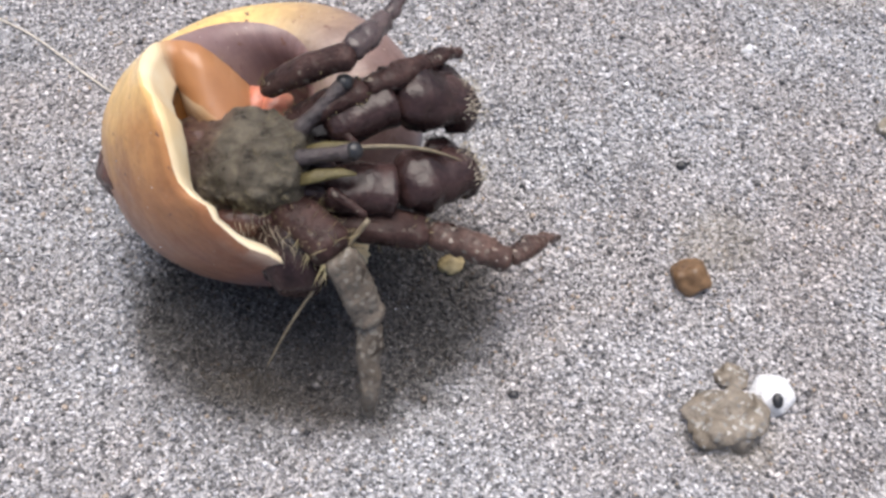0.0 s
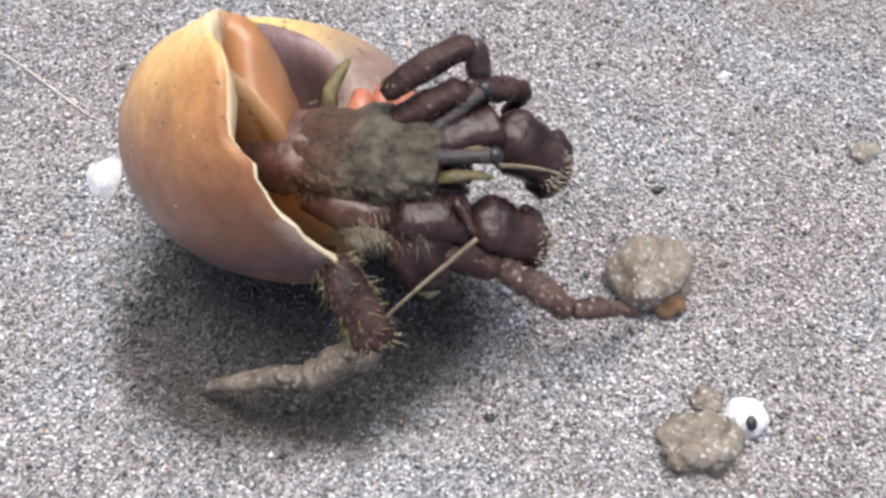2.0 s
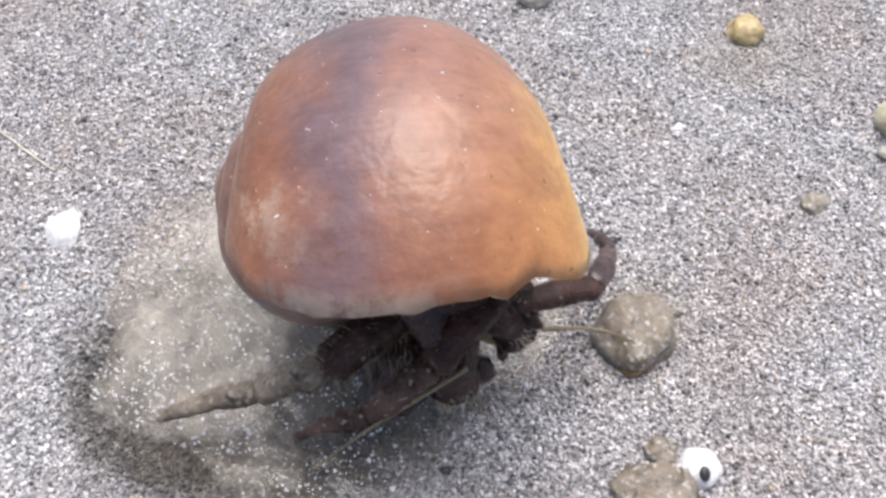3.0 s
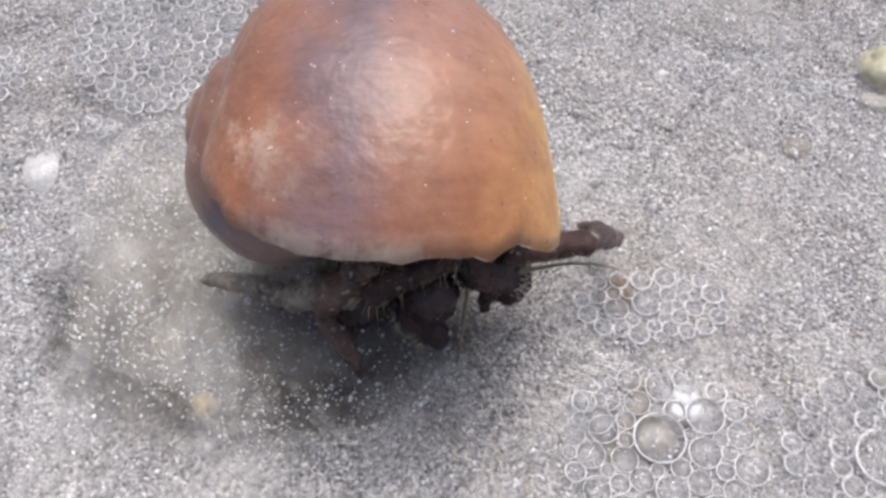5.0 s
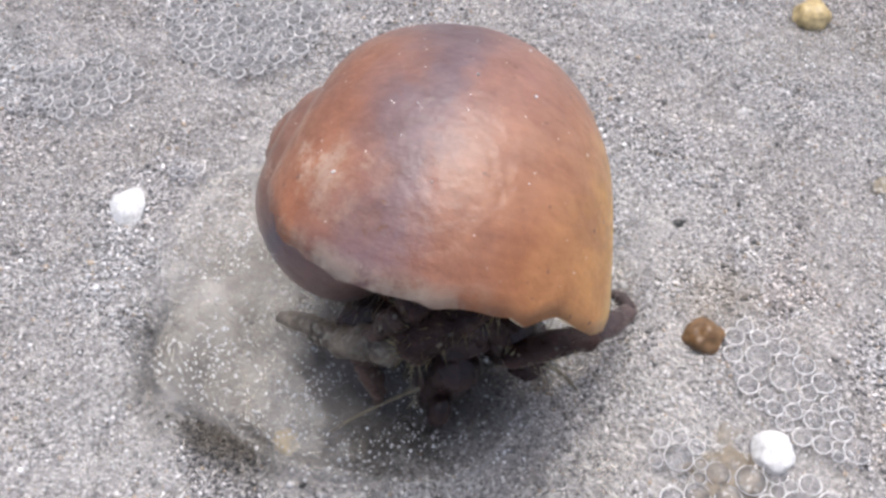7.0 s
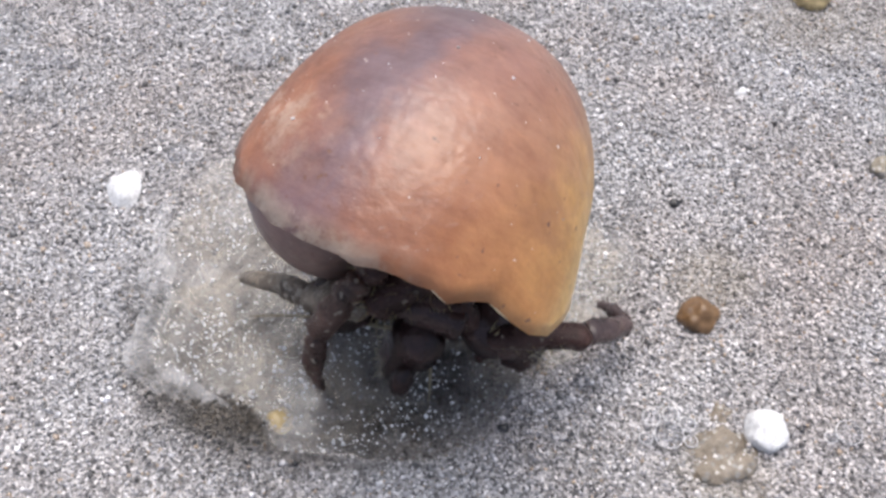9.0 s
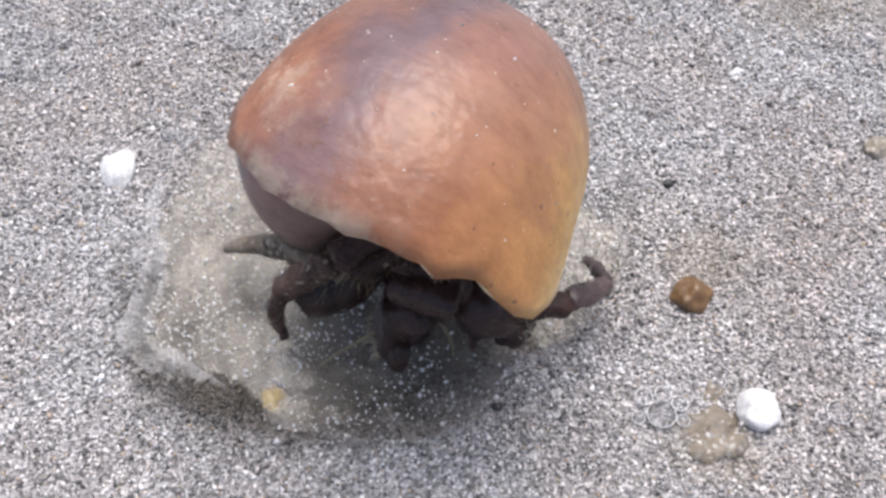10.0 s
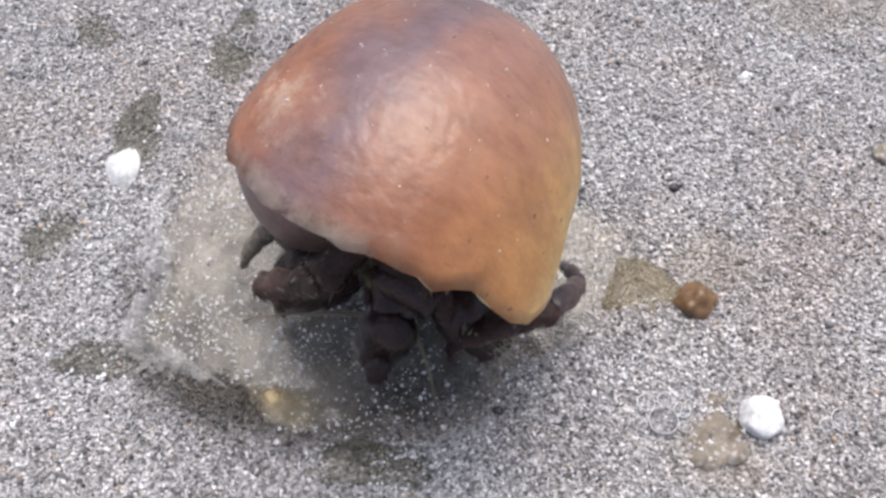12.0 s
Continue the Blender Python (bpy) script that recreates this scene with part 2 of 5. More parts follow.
def m_shield():
    """Felted olive-brown in front, wet red-brown skin towards the rear."""
    k = Nodes("felted_shield")
    f = k.noise(420.0, 7.0, 0.75)
    felt = k.ramp(f, [(0.30, (0.024, 0.019, 0.014)), (0.5, (0.085, 0.072, 0.051)), (0.72, (0.24, 0.208, 0.155))])
    skin = k.ramp(f, [(0.32, (0.045, 0.022, 0.018)), (0.7, (0.14, 0.065, 0.042))])
    x = k.add("SeparateXYZ")
    k.wire(k.coords(), x.inputs[0])
    edge = k.add("Math")
    edge.operation = "MULTIPLY_ADD"
    edge.inputs[1].default_value = 0.010
    k.wire(k.noise(180.0, 4.0), edge.inputs[0]).wire(x.outputs[0], edge.inputs[2])
    part_way = k.add("Math")
    part_way.operation = "MULTIPLY"
    part_way.inputs[1].default_value = 40.0
    k.wire(edge.outputs[0], part_way.inputs[0])
    col = k.mix(k.ramp(part_way.outputs[0], [(0.40, (0, 0, 0)), (0.60, (1, 1, 1))]), skin, felt)
    return k.finish(col, k.ramp(f, [(0.3, (0.18, 0.18, 0.18)), (0.7, (0.5, 0.5, 0.5))]), k.bump(k.noise(900.0, 6.0, 0.75), 0.0007, 1.0))


def m_water(name="water", tint=(0.93, 0.934, 0.942, 1), mud=(0.50, 0.49, 0.495, 1), low=0.02, high=0.40, rim=None):
    """Clear water with drifting clouds of silt; the default pale mud also paints in sky reflection. Thinner towards the
    rim of a pool.
    """
    k = Nodes(name)
    gloss = k.add("BsdfGlossy", Roughness=0.16)
    clear = k.add("BsdfTransparent", Color=tint)
    silt = k.add("BsdfDiffuse", Color=mud)
    murk = k.add("MixShader")
    cloud = k.ramp(k.noise(60.0, 6.0, 0.65, dist=0.7), [(0.36, (low,) * 3), (0.70, (high,) * 3)])
    cloud = k.mix(1.0, cloud, k.ramp(k.noise(420.0, 4.0, 0.7), [(0.35, (0.55, 0.55, 0.55)), (0.65, (1.15, 1.15, 1.15))]), "MULTIPLY")
    if rim:
        cloud = k.mix(1.0, cloud, blot(k, rim, 0.85, 1.36, 0.5), "MULTIPLY")
    k.wire(cloud, murk.inputs[0])
    k.wire(clear.outputs[0], murk.inputs[1]).wire(silt.outputs[0], murk.inputs[2])
    fr = k.add("Fresnel", IOR=1.30)
    top = k.add("MixShader")
    nrm = k.bump(k.noise(120.0, 3.0), 0.0016, 0.7)
    nrm = k.bump(k.noise(420.0, 3.0), 0.0003, 0.35, nrm)
    k.wire(nrm, gloss.inputs["Normal"]).wire(nrm, fr.inputs["Normal"])
    k.wire(fr.outputs[0], top.inputs[0]).wire(murk.outputs[0], top.inputs[1]).wire(gloss.outputs[0], top.inputs[2])
    k.wire(top.outputs[0], k.out.inputs["Surface"])
    return k.m


def m_bubble():
    k = Nodes("bubble_film")
    gloss = k.add("BsdfGlossy", Roughness=0.12)
    clear = k.add("BsdfTransparent", Color=(0.97, 0.97, 0.98, 1))
    milk = k.add("BsdfDiffuse", Color=(0.8, 0.8, 0.82, 1))
    film = k.add("MixShader", Fac=0.10)
    k.wire(clear.outputs[0], film.inputs[1]).wire(milk.outputs[0], film.inputs[2])
    fr = k.add("Fresnel", IOR=1.25)
    top = k.add("MixShader")
    k.wire(fr.outputs[0], top.inputs[0]).wire(film.outputs[0], top.inputs[1]).wire(gloss.outputs[0], top.inputs[2])
    k.wire(top.outputs[0], k.out.inputs["Surface"])
    return k.m


def m_froth_and_glint(name="rim_glint", low=0.55, high=1.0, size=2.0):
    k = Nodes(name)
    # strong white paints the bubbles' rim highlights; the faint setting makes froth
    white = k.add("BsdfDiffuse", Color=(0.92, 0.92, 0.94, 1))
    clear = k.add("BsdfTransparent", Color=(1, 1, 1, 1))
    top = k.add("MixShader")
    k.wire(k.ramp(k.noise(size, 4.0), [(0.35, (low,) * 3), (0.65, (high,) * 3)]), top.inputs[0])
    k.wire(clear.outputs[0], top.inputs[1]).wire(white.outputs[0], top.inputs[2])
    k.wire(top.outputs[0], k.out.inputs["Surface"])
    return k.m


M_GRAINS, M_PALE_GRAINS, M_GROUND, M_WATER, M_BUBBLE = m_grains(), m_pale_grains(), m_ground(), m_water(), m_bubble()
M_PUDDLE = m_water("puddle_water", (0.95, 0.935, 0.91, 1), (0.44, 0.40, 0.345, 1), 0.22, 0.62, PIT)
M_FILM = m_water("silty_film", (0.80, 0.76, 0.68, 1), (0.25, 0.215, 0.15, 1), 0.30, 0.75)
M_SEEP = m_water("seep_water", (0.66, 0.66, 0.63, 1), (0.33, 0.32, 0.27, 1), 0.0, 0.28)
M_RIM_GLINT, M_FROTH = m_froth_and_glint(), m_froth_and_glint("froth", 0.0, 0.13, 160.0)
M_SHELL = m_shell_outer()
M_SHELL_IN = m_simple("shell_inside", (0.42, 0.20, 0.055), (0.22, 0.085, 0.028), 60, (0.2, 0.35), 0.0001)
M_SHELL_LIP = m_lip()
M_DARK = m_simple("wet_dark_chitin", (0.012, 0.0060, 0.0060), (0.052, 0.028, 0.0265), 240, (0.12, 0.34), 0.00025, Specular_IOR_Level=0.32)
M_LEG = m_simple("leg_chitin", (0.014, 0.0068, 0.0066), (0.064, 0.036, 0.032), 270, (0.15, 0.40), 0.0004, speck=(0.2, 0.17, 0.14), speck_at=0.95, Specular_IOR_Level=0.15)
M_GREYLEG = m_simple("grey_leg", (0.030, 0.019, 0.020), (0.100, 0.070, 0.068), 230, (0.12, 0.35), 0.0003)
M_FOOT = m_simple("sandy_leg", (0.020, 0.010, 0.0085), (0.125, 0.074, 0.060), 230, (0.2, 0.5), 0.0005, speck=(0.36, 0.31, 0.26), speck_at=0.90, Specular_IOR_Level=0.3)
M_CRUST = m_simple("crusted_leg", (0.045, 0.034, 0.026), (0.23, 0.19, 0.15), 200, (0.15, 0.5), 0.0005, speck=(0.27, 0.24, 0.20), speck_at=0.72, Specular_IOR_Level=0.3)
M_STALK = m_simple("eyestalk_skin", (0.028, 0.022, 0.024), (0.10, 0.080, 0.080), 500, (0.25, 0.5), 0.0005)
M_FELT = m_simple("pale_felt", (0.07, 0.060, 0.040), (0.20, 0.178, 0.13), 420, (0.4, 0.7), 0.0007)
M_TUFT = m_simple("olive_leg", (0.06, 0.048, 0.018), (0.18, 0.15, 0.06), 260, (0.5, 0.7), 0.0004)
M_WOOL = m_simple("pale_hair", (0.26, 0.22, 0.15), (0.42, 0.37, 0.28), 150, (0.3, 0.5), 0.0)
M_LUMP = m_simple("brown_lump", (0.15, 0.120, 0.086), (0.28, 0.240, 0.195), 170, (0.35, 0.6), 0.0008, speck=(0.42, 0.40, 0.37), speck_at=0.8)
M_SHIELD = m_shield()
M_BELLY = m_simple("soft_red_skin", (0.05, 0.026, 0.024), (0.15, 0.065, 0.045), 160, (0.18, 0.35), 0.0003)
M_CORAL = m_simple("coral_skin", (0.46, 0.14, 0.08), (0.52, 0.20, 0.125), 150, (0.25, 0.4), 0.0003)
M_BRISTLE = m_simple("bristles", (0.16, 0.125, 0.06), (0.34, 0.29, 0.16), 120, (0.4, 0.6), 0.0)
M_ANTENNA = m_simple("antenna", (0.14, 0.11, 0.07), (0.24, 0.20, 0.13), 200, (0.4, 0.6), 0.0)
M_WHITE = m_simple("white_fragment", (0.74, 0.745, 0.76), (0.60, 0.605, 0.62), 240, (0.35, 0.55), 0.0002)
M_BLACK = m_simple("black_speck", (0.02, 0.02, 0.022), (0.04, 0.04, 0.042), 300, (0.3, 0.4), 0.0001)
M_BROWN = m_simple("brown_pebble", (0.12, 0.066, 0.030), (0.22, 0.13, 0.065), 180, (0.25, 0.4), 0.0001)
M_CLUMP = m_simple("sandy_clump", (0.19, 0.16, 0.115), (0.33, 0.295, 0.245), 130, (0.5, 0.7), 0.0006, speck=(0.36, 0.34, 0.31), speck_at=0.6)
M_GREEN = m_simple("greenish_pebble", (0.34, 0.32, 0.22), (0.46, 0.44, 0.34), 110, (0.25, 0.4), 0.0001)
M_ORANGE = m_simple("orange_pebble", (0.55, 0.27, 0.05), (0.62, 0.36, 0.10), 110, (0.2, 0.35), 0.0001)
M_YELLOW = m_simple("yellow_pebble", (0.40, 0.30, 0.14), (0.5, 0.4, 0.22), 150, (0.3, 0.45), 0.0001)
M_GREY = m_simple("grey_pebble", (0.30, 0.29, 0.25), (0.40, 0.38, 0.34), 130, (0.35, 0.5), 0.0002)
M_FIBRE = m_simple("fibre", (0.5, 0.45, 0.38), (0.6, 0.55, 0.48), 200, (0.4, 0.5), 0.0)
M_BLADE = m_simple("weed", (0.05, 0.055, 0.045), (0.10, 0.105, 0.09), 150, (0.4, 0.6), 0.0)


# ---- helpers for meshes ----
def soft(a, b, x):
    u = np.clip((x - a) / (b - a), 0, 1)
    return u * u * (3 - 2 * u)


def mesh_object(name, verts, faces, material, parent=None, smooth=True, label=""):
    me = bpy.data.meshes.new(name)
    me.from_pydata(verts, [], faces)
    for one in material if isinstance(material, (list, tuple)) else (material,):
        me.materials.append(one)
    if smooth:
        me.shade_smooth()
    ob = new(name, me)
    ob.parent = parent
    return tagged(ob, label)


def part(name, bm, material, parent, label="", smooth=True):
    me = bpy.data.meshes.new(name)
    bm.to_mesh(me)
    bm.free()
    me.materials.append(material)
    if smooth:
        me.shade_smooth()
    ob = new(name, me)
    ob.parent = parent
    return tagged(ob, label)


def wobble(p, scale, amount, seed=0.0):
    return noise.noise(Vector(p) * scale + Vector((seed * 7.3, seed * 3.1, seed * 5.7))) * amount


def tube(bm, path, radii, sides=12, flat=1.0, rough=0.0, seed=0.0, box=0.0, shag=0.0):
    """A closed tube along points, flattened across its z by flat; returns nothing."""
    rings = []
    for i, p in enumerate(path):
        a, b = path[max(0, i - 1)], path[min(len(path) - 1, i + 1)]
        d = (b - a).normalized()
        side = Vector((0, 0, 1)).cross(d)
        side = side.normalized() if side.length > 1e-4 else Vector((0, 1, 0))
        up = d.cross(side)
        ring = []
        for j in range(sides):
            w = 2 * math.pi * j / sides
            c, n = math.cos(w), math.sin(w)
            g = 1 + box * ((c ** 6 + n ** 6) ** (-1 / 6) - 1) if box else 1.0
            q = p + radii[i] * g * (c * side + flat * n * up)
            if shag:
                q = q + (q - p).normalized() * max(0.0, wobble(q, 1500.0, 2.0, seed + 3)) * shag
            if rough:
                q = q + (q - p).normalized() * wobble(q, 420.0, rough, seed)
            ring.append(bm.verts.new(q))
        rings.append(ring)
    for r, s in zip(rings, rings[1:]):
        for j in range(sides):
            k = (j + 1) % sides
            bm.faces.new((r[j], r[k], s[k], s[j]))
    bm.faces.new(rings[0][::-1])
    bm.faces.new(rings[-1])


def hairs(bm, spots, length, width, seed):
    """Thin three-sided spikes at (place, direction)."""
    rng = random.Random(seed)
    for p, d in spots:
        d = Vector(d) + Vector((rng.uniform(-1, 1), rng.uniform(-1, 1), rng.uniform(-1, 1))) * 0.5
        d.normalize()
        n = length * rng.uniform(0.5, 1.3)
        side = d.orthogonal().normalized() * width
        other = d.cross(side)
        base = [bm.verts.new(Vector(p) + side * math.cos(a) + other * math.sin(a)) for a in (0, 2.1, 4.2)]
        tip = bm.verts.new(Vector(p) + d * n)
        for i in range(3):
            bm.faces.new((base[i], base[(i + 1) % 3], tip))


def segment(length, r0, r1, r2, rough, seed, bend=0.0, flat=0.85, box=0.0, shag=0.0):
    """A leg joint along +x: swollen ends, waist, ridged uneven skin."""
    bm = bmesh.new()
    n = 22
    path, radii = [], []
    for i in range(n):
        u = i / (n - 1)
        path.append(Vector((u * length, wobble((u * length, 0, 0), 160, 0.0004, seed), bend * length * math.sin(math.pi * u))))
        end = 0.55 if i in (0, n - 1) else 0.85 if i in (1, n - 2) else 1.0
        knob = 1 + 0.10 * math.exp(-(((u - 0.9) / 0.07) ** 2)) - 0.07 * math.exp(-(((u - 0.12) / 0.08) ** 2))
        radii.append((r0 * (1 - u) ** 2 + 2 * r1 * u * (1 - u) + r2 * u * u) * end * knob)
    tube(bm, path, radii, 18, flat, rough, seed, box, shag)
    return bm


# ---- ground ----
def waves(x, y, seed, size):
    """Smooth pseudo-random relief from a few crossed sines, about -1 to 1."""
    rng = np.random.RandomState(seed)
    out = np.zeros_like(x)
    for _ in range(9):
        a, f, ph = rng.uniform(0, 2 * np.pi), rng.uniform(0.6, 1.7) * 2 * np.pi / size, rng.uniform(0, 2 * np.pi)
        out = out + np.sin((x * np.cos(a) + y * np.sin(a)) * f + ph + 0.8 * np.sin((x * np.sin(a) - y * np.cos(a)) * f * 0.7 + ph))
    return out / 4.0


def pit_ring(x, y):
    """1 at the puddle's rim, less inside it."""
    cx, cy, rx, ry = PIT
    a = np.arctan2((y - cy) / ry, (x - cx) / rx)
    return np.hypot((x - cx) / rx, (y - cy) / ry) / (1 + 0.06 * np.sin(3 * a + 0.6) + 0.05 * np.sin(5 * a + 2) + 0.03 * np.sin(9 * a))


def height(x, y):
    near = 1 - soft(0.15, 0.5, np.hypot(x, y))
    h = (0.00055 * waves(x, y, 3, 0.05) + 0.00028 * waves(x, y, 4, 0.016) + 0.00012 * waves(x, y, 5, 0.006)) * near
    for cx, cy, rx, ry in SILT[:3]:
        h = h + 0.0008 * np.exp(-1.6 * (((x - cx) / rx) ** 2 + ((y - cy) / ry) ** 2)) * (1 + 0.5 * waves(x, y, 6, 0.005))
    r = pit_ring(x, y)
    h = h - 0.0026 * (1 - soft(0.83, 1.04, r)) + 0.0002 * np.exp(-(((r - 1.08) / 0.07) ** 2))
    return h


def sand_at(x, y):
    return float(height(np.array([x]), np.array([y]))[0])


def ground():
    fine = np.arange(-0.115, 0.11501, 0.0010)
    out = 0.115 + np.cumsum(0.002 * 1.35 ** np.arange(32))
    xs = np.concatenate([-out[::-1], fine, out])
    X, Y = np.meshgrid(xs, xs)
    Z = height(X, Y)
    v = np.stack([X, Y, Z], -1).reshape(-1, 3)
    w = len(xs)
    a = (np.arange(w - 1)[:, None] * w + np.arange(w - 1)[None, :]).reshape(-1)
    f = np.stack([a, a + 1, a + 1 + w, a + w], -1)
    return tagged(mesh_object("ground", v.tolist(), f.tolist(), M_GROUND), "grey wet beach sand with a shallow puddle", "sand", kind="structure")


def grains_mesh(spots, size, seed, material):
    """Many small uneven octahedra in one mesh."""
    rng = np.random.RandomState(seed)
    n = len(spots)
    octa = np.array([(1, 0, 0), (-1, 0, 0), (0, 1, 0), (0, -1, 0), (0, 0, 1), (0, 0, -1)], float)
    tri = np.array([(0, 2, 4), (2, 1, 4), (1, 3, 4), (3, 0, 4), (2, 0, 5), (1, 2, 5), (3, 1, 5), (0, 3, 5)])
    q = rng.normal(size=(n, 4))
    q /= np.linalg.norm(q, axis=1)[:, None]
    w, a, b, c = q.T
    R = np.stack([1 - 2 * (b * b + c * c), 2 * (a * b - c * w), 2 * (a * c + b * w), 2 * (a * b + c * w), 1 - 2 * (a * a + c * c), 2 * (b * c - a * w),
                  2 * (a * c - b * w), 2 * (b * c + a * w), 1 - 2 * (a * a + b * b)], -1).reshape(n, 3, 3)
    local = octa[None] * rng.uniform(0.65, 1.45, (n, 6, 1)) * size[:, None, None]
    verts = np.einsum("nij,nkj->nki", R, local) + spots[:, None]
    faces = (tri[None] + 6 * np.arange(n)[:, None, None]).reshape(-1, 3)
    me = bpy.data.meshes.new("sand_grains")
    me.vertices.add(6 * n)
    me.vertices.foreach_set("co", verts.reshape(-1))
    me.loops.add(faces.size)
    me.loops.foreach_set("vertex_index", faces.reshape(-1).astype(np.int32))
    me.polygons.add(len(faces))
    me.polygons.foreach_set("loop_start", np.arange(0, faces.size, 3, dtype=np.int32))
    me.update(calc_edges=True)
    me.materials.append(material)
    return me


def sand_grains():
    """Loose grains on the sand round the crab, all one sheet of stuff."""
    rng = np.random.RandomState(7)
    n = 170000
    x, y = rng.uniform(-0.092, 0.098, n), rng.uniform(-0.056, 0.086, n)
    size = 0.00021 * np.exp(rng.normal(0, 0.28, n))
    size = np.where(rng.rand(n) < 0.012, size * 1.7, size)
    z = height(x, y) + size * rng.uniform(-0.1, 0.8, n)
    return tagged(new("sand_grains", grains_mesh(np.stack([x, y, z], -1), size, 8, M_GRAINS)), "loose pale and dark sand grains", "sand", kind="stuff")


def afloat(parent, n, x0, x1, y0, y1, within, seed):
    """Pale grains carried on the water's skin."""
    rng = np.random.RandomState(seed)
    x, y = rng.uniform(x0, x1, n), rng.uniform(y0, y1, n)
    if within:
        keep = pit_ring(x, y) < 0.97
        x, y = x[keep], y[keep]
    thick = waves(x, y, seed, 0.02) + rng.normal(0, 0.5, len(x)) > -0.2
    x, y = x[thick], y[thick]
    size = 0.00016 * np.exp(rng.normal(0, 0.3, len(x)))
    ob = new("floating_grains", grains_mesh(np.stack([x, y, np.full(len(x), 0.0001)], -1), size, seed, M_PALE_GRAINS))
    ob.parent = parent
    return tagged(ob, "pale sand grains afloat", kind="stuff")


ground()
sand_grains()


def water():
    """One sheet; it creeps up a little where it meets the puddle's rim."""
    fine = np.arange(-0.075, 0.07501, 0.0008)
    out = 0.075 + np.cumsum(0.003 * 1.3 ** np.arange(16))
    xs = np.concatenate([-out[::-1], fine, out])
    X, Y = np.meshgrid(xs, xs)
    r = pit_ring(X, Y)
    Z = 0.00010 * waves(X, Y, 8, 0.012) + 0.00085 * np.exp(-(((r - 0.955) / 0.03) ** 2)) * (0.65 + 0.35 * waves(X, Y, 9, 0.03))
    v = np.stack([X, Y, Z], -1).reshape(-1, 3)
    w = len(xs)
    a = (np.arange(w - 1)[:, None] * w + np.arange(w - 1)[None, :]).reshape(-1)
    f = np.stack([a, a + 1, a + 1 + w, a + w], -1)
    return tagged(mesh_object("water", v.tolist(), f.tolist(), M_WATER), "thin film of murky sea water over the sand", "water", kind="structure")


water_sheet = water()


def puddle():
    """Brown turbid water standing in the hollow round the crab."""
    cx, cy, rx, ry = PIT
    v, f = [], []
    rings, n = 24, 96
    for i in range(rings + 1):
        for j in range(n):
            a = 2 * math.pi * j / n
            k = 1.06 * (i / rings) * (1 + 0.06 * math.sin(3 * a + 0.6) + 0.05 * math.sin(5 * a + 2) + 0.03 * math.sin(9 * a))
            v.append((cx + rx * k * math.cos(a), cy + ry * k * math.sin(a), 0))
    for i in range(rings):
        for j in range(n):
            k = (j + 1) % n
            f.append((i * n + j, i * n + k, (i + 1) * n + k, (i + 1) * n + j))
    return tagged(mesh_object("puddle", v, f, M_PUDDLE), "brown turbid puddle in a hollow of the sand", "water", kind="structure")


puddle_water = puddle()


def pool(x, y, rx, ry, material, label, seed):
    """A level skin of water; the uneven sand gives it its shore."""
    v, f = [(0, 0, 0)], []
    n, rings = 48, 6
    for i in range(1, rings + 1):
        for j in range(n):
            a = 2 * math.pi * j / n
            k = i / rings * (1 + 0.10 * math.sin(2 * a + seed) + 0.09 * math.sin(3 * a + 2.1 * seed) + 0.07 * math.sin(5 * a + 3.3 * seed) + 0.05 * math.sin(9 * a + seed))
            v.append((rx * k * math.cos(a), ry * k * math.sin(a), -0.0009 * (i / rings) ** 4))
    for j in range(n):
        k = (j + 1) % n
        f.append((0, 1 + j, 1 + k))
        for i in range(rings - 1):
            f.append((1 + i * n + j, 1 + (i + 1) * n + j, 1 + (i + 1) * n + k, 1 + i * n + k))
    ob = mesh_object("puddle", v, f, material)
    ob.matrix_world = pose(x, y, sand_at(x, y))
    return tagged(ob, label, "water", kind="structure")
SEEPS = [pool(0.0243, -0.0150, 0.0052, 0.0056, M_FILM, "olive silty film of water beside a brown pebble", 1.0),
         pool(-0.0258, -0.0328, 0.0072, 0.0036, M_FILM, "olive silty film of water round a pebble", 2.0)]
SEEPS += [pool(x, y, rx, ry, M_SEEP, "thin seep of water in a dip of the sand", 3.0 + x * 400) for x, y, rx, ry in (
    (-0.0640, 0.0330, 0.0075, 0.0065), (-0.0500, 0.0100, 0.0050, 0.0110), (-0.0600, -0.0080, 0.0060, 0.0060), (-0.0395, 0.0300, 0.0045, 0.0100), (-0.0480, -0.0270, 0.0080, 0.0035), (-0.0120, -0.0410, 0.0100, 0.0030))]
afloat(puddle_water, 7000, -0.05, 0.024, -0.040, 0.020, True, 21)
afloat(water_sheet, 26000, -0.092, 0.098, -0.056, 0.086, False, 22)

# ---- the hermit crab ----
crab = tagged(new("hermit_crab"), "dark hermit crab in a glossy orange snail shell on wet sand", "hermit crab")

# shell: a spiral tube round its axis, apex towards +z, mouth facing -y on the +x side
WHORL, REACH, HALF_W, HALF_H, DROP, SLANT = 2.349, 0.01470, 0.01174, 0.02133, 0.02460, 0.2704
SPIRE_SLOPE, SPIRE_STEP, SHOULDER = 0.13, 0.0002, 0.0024
TURNS = 4.0


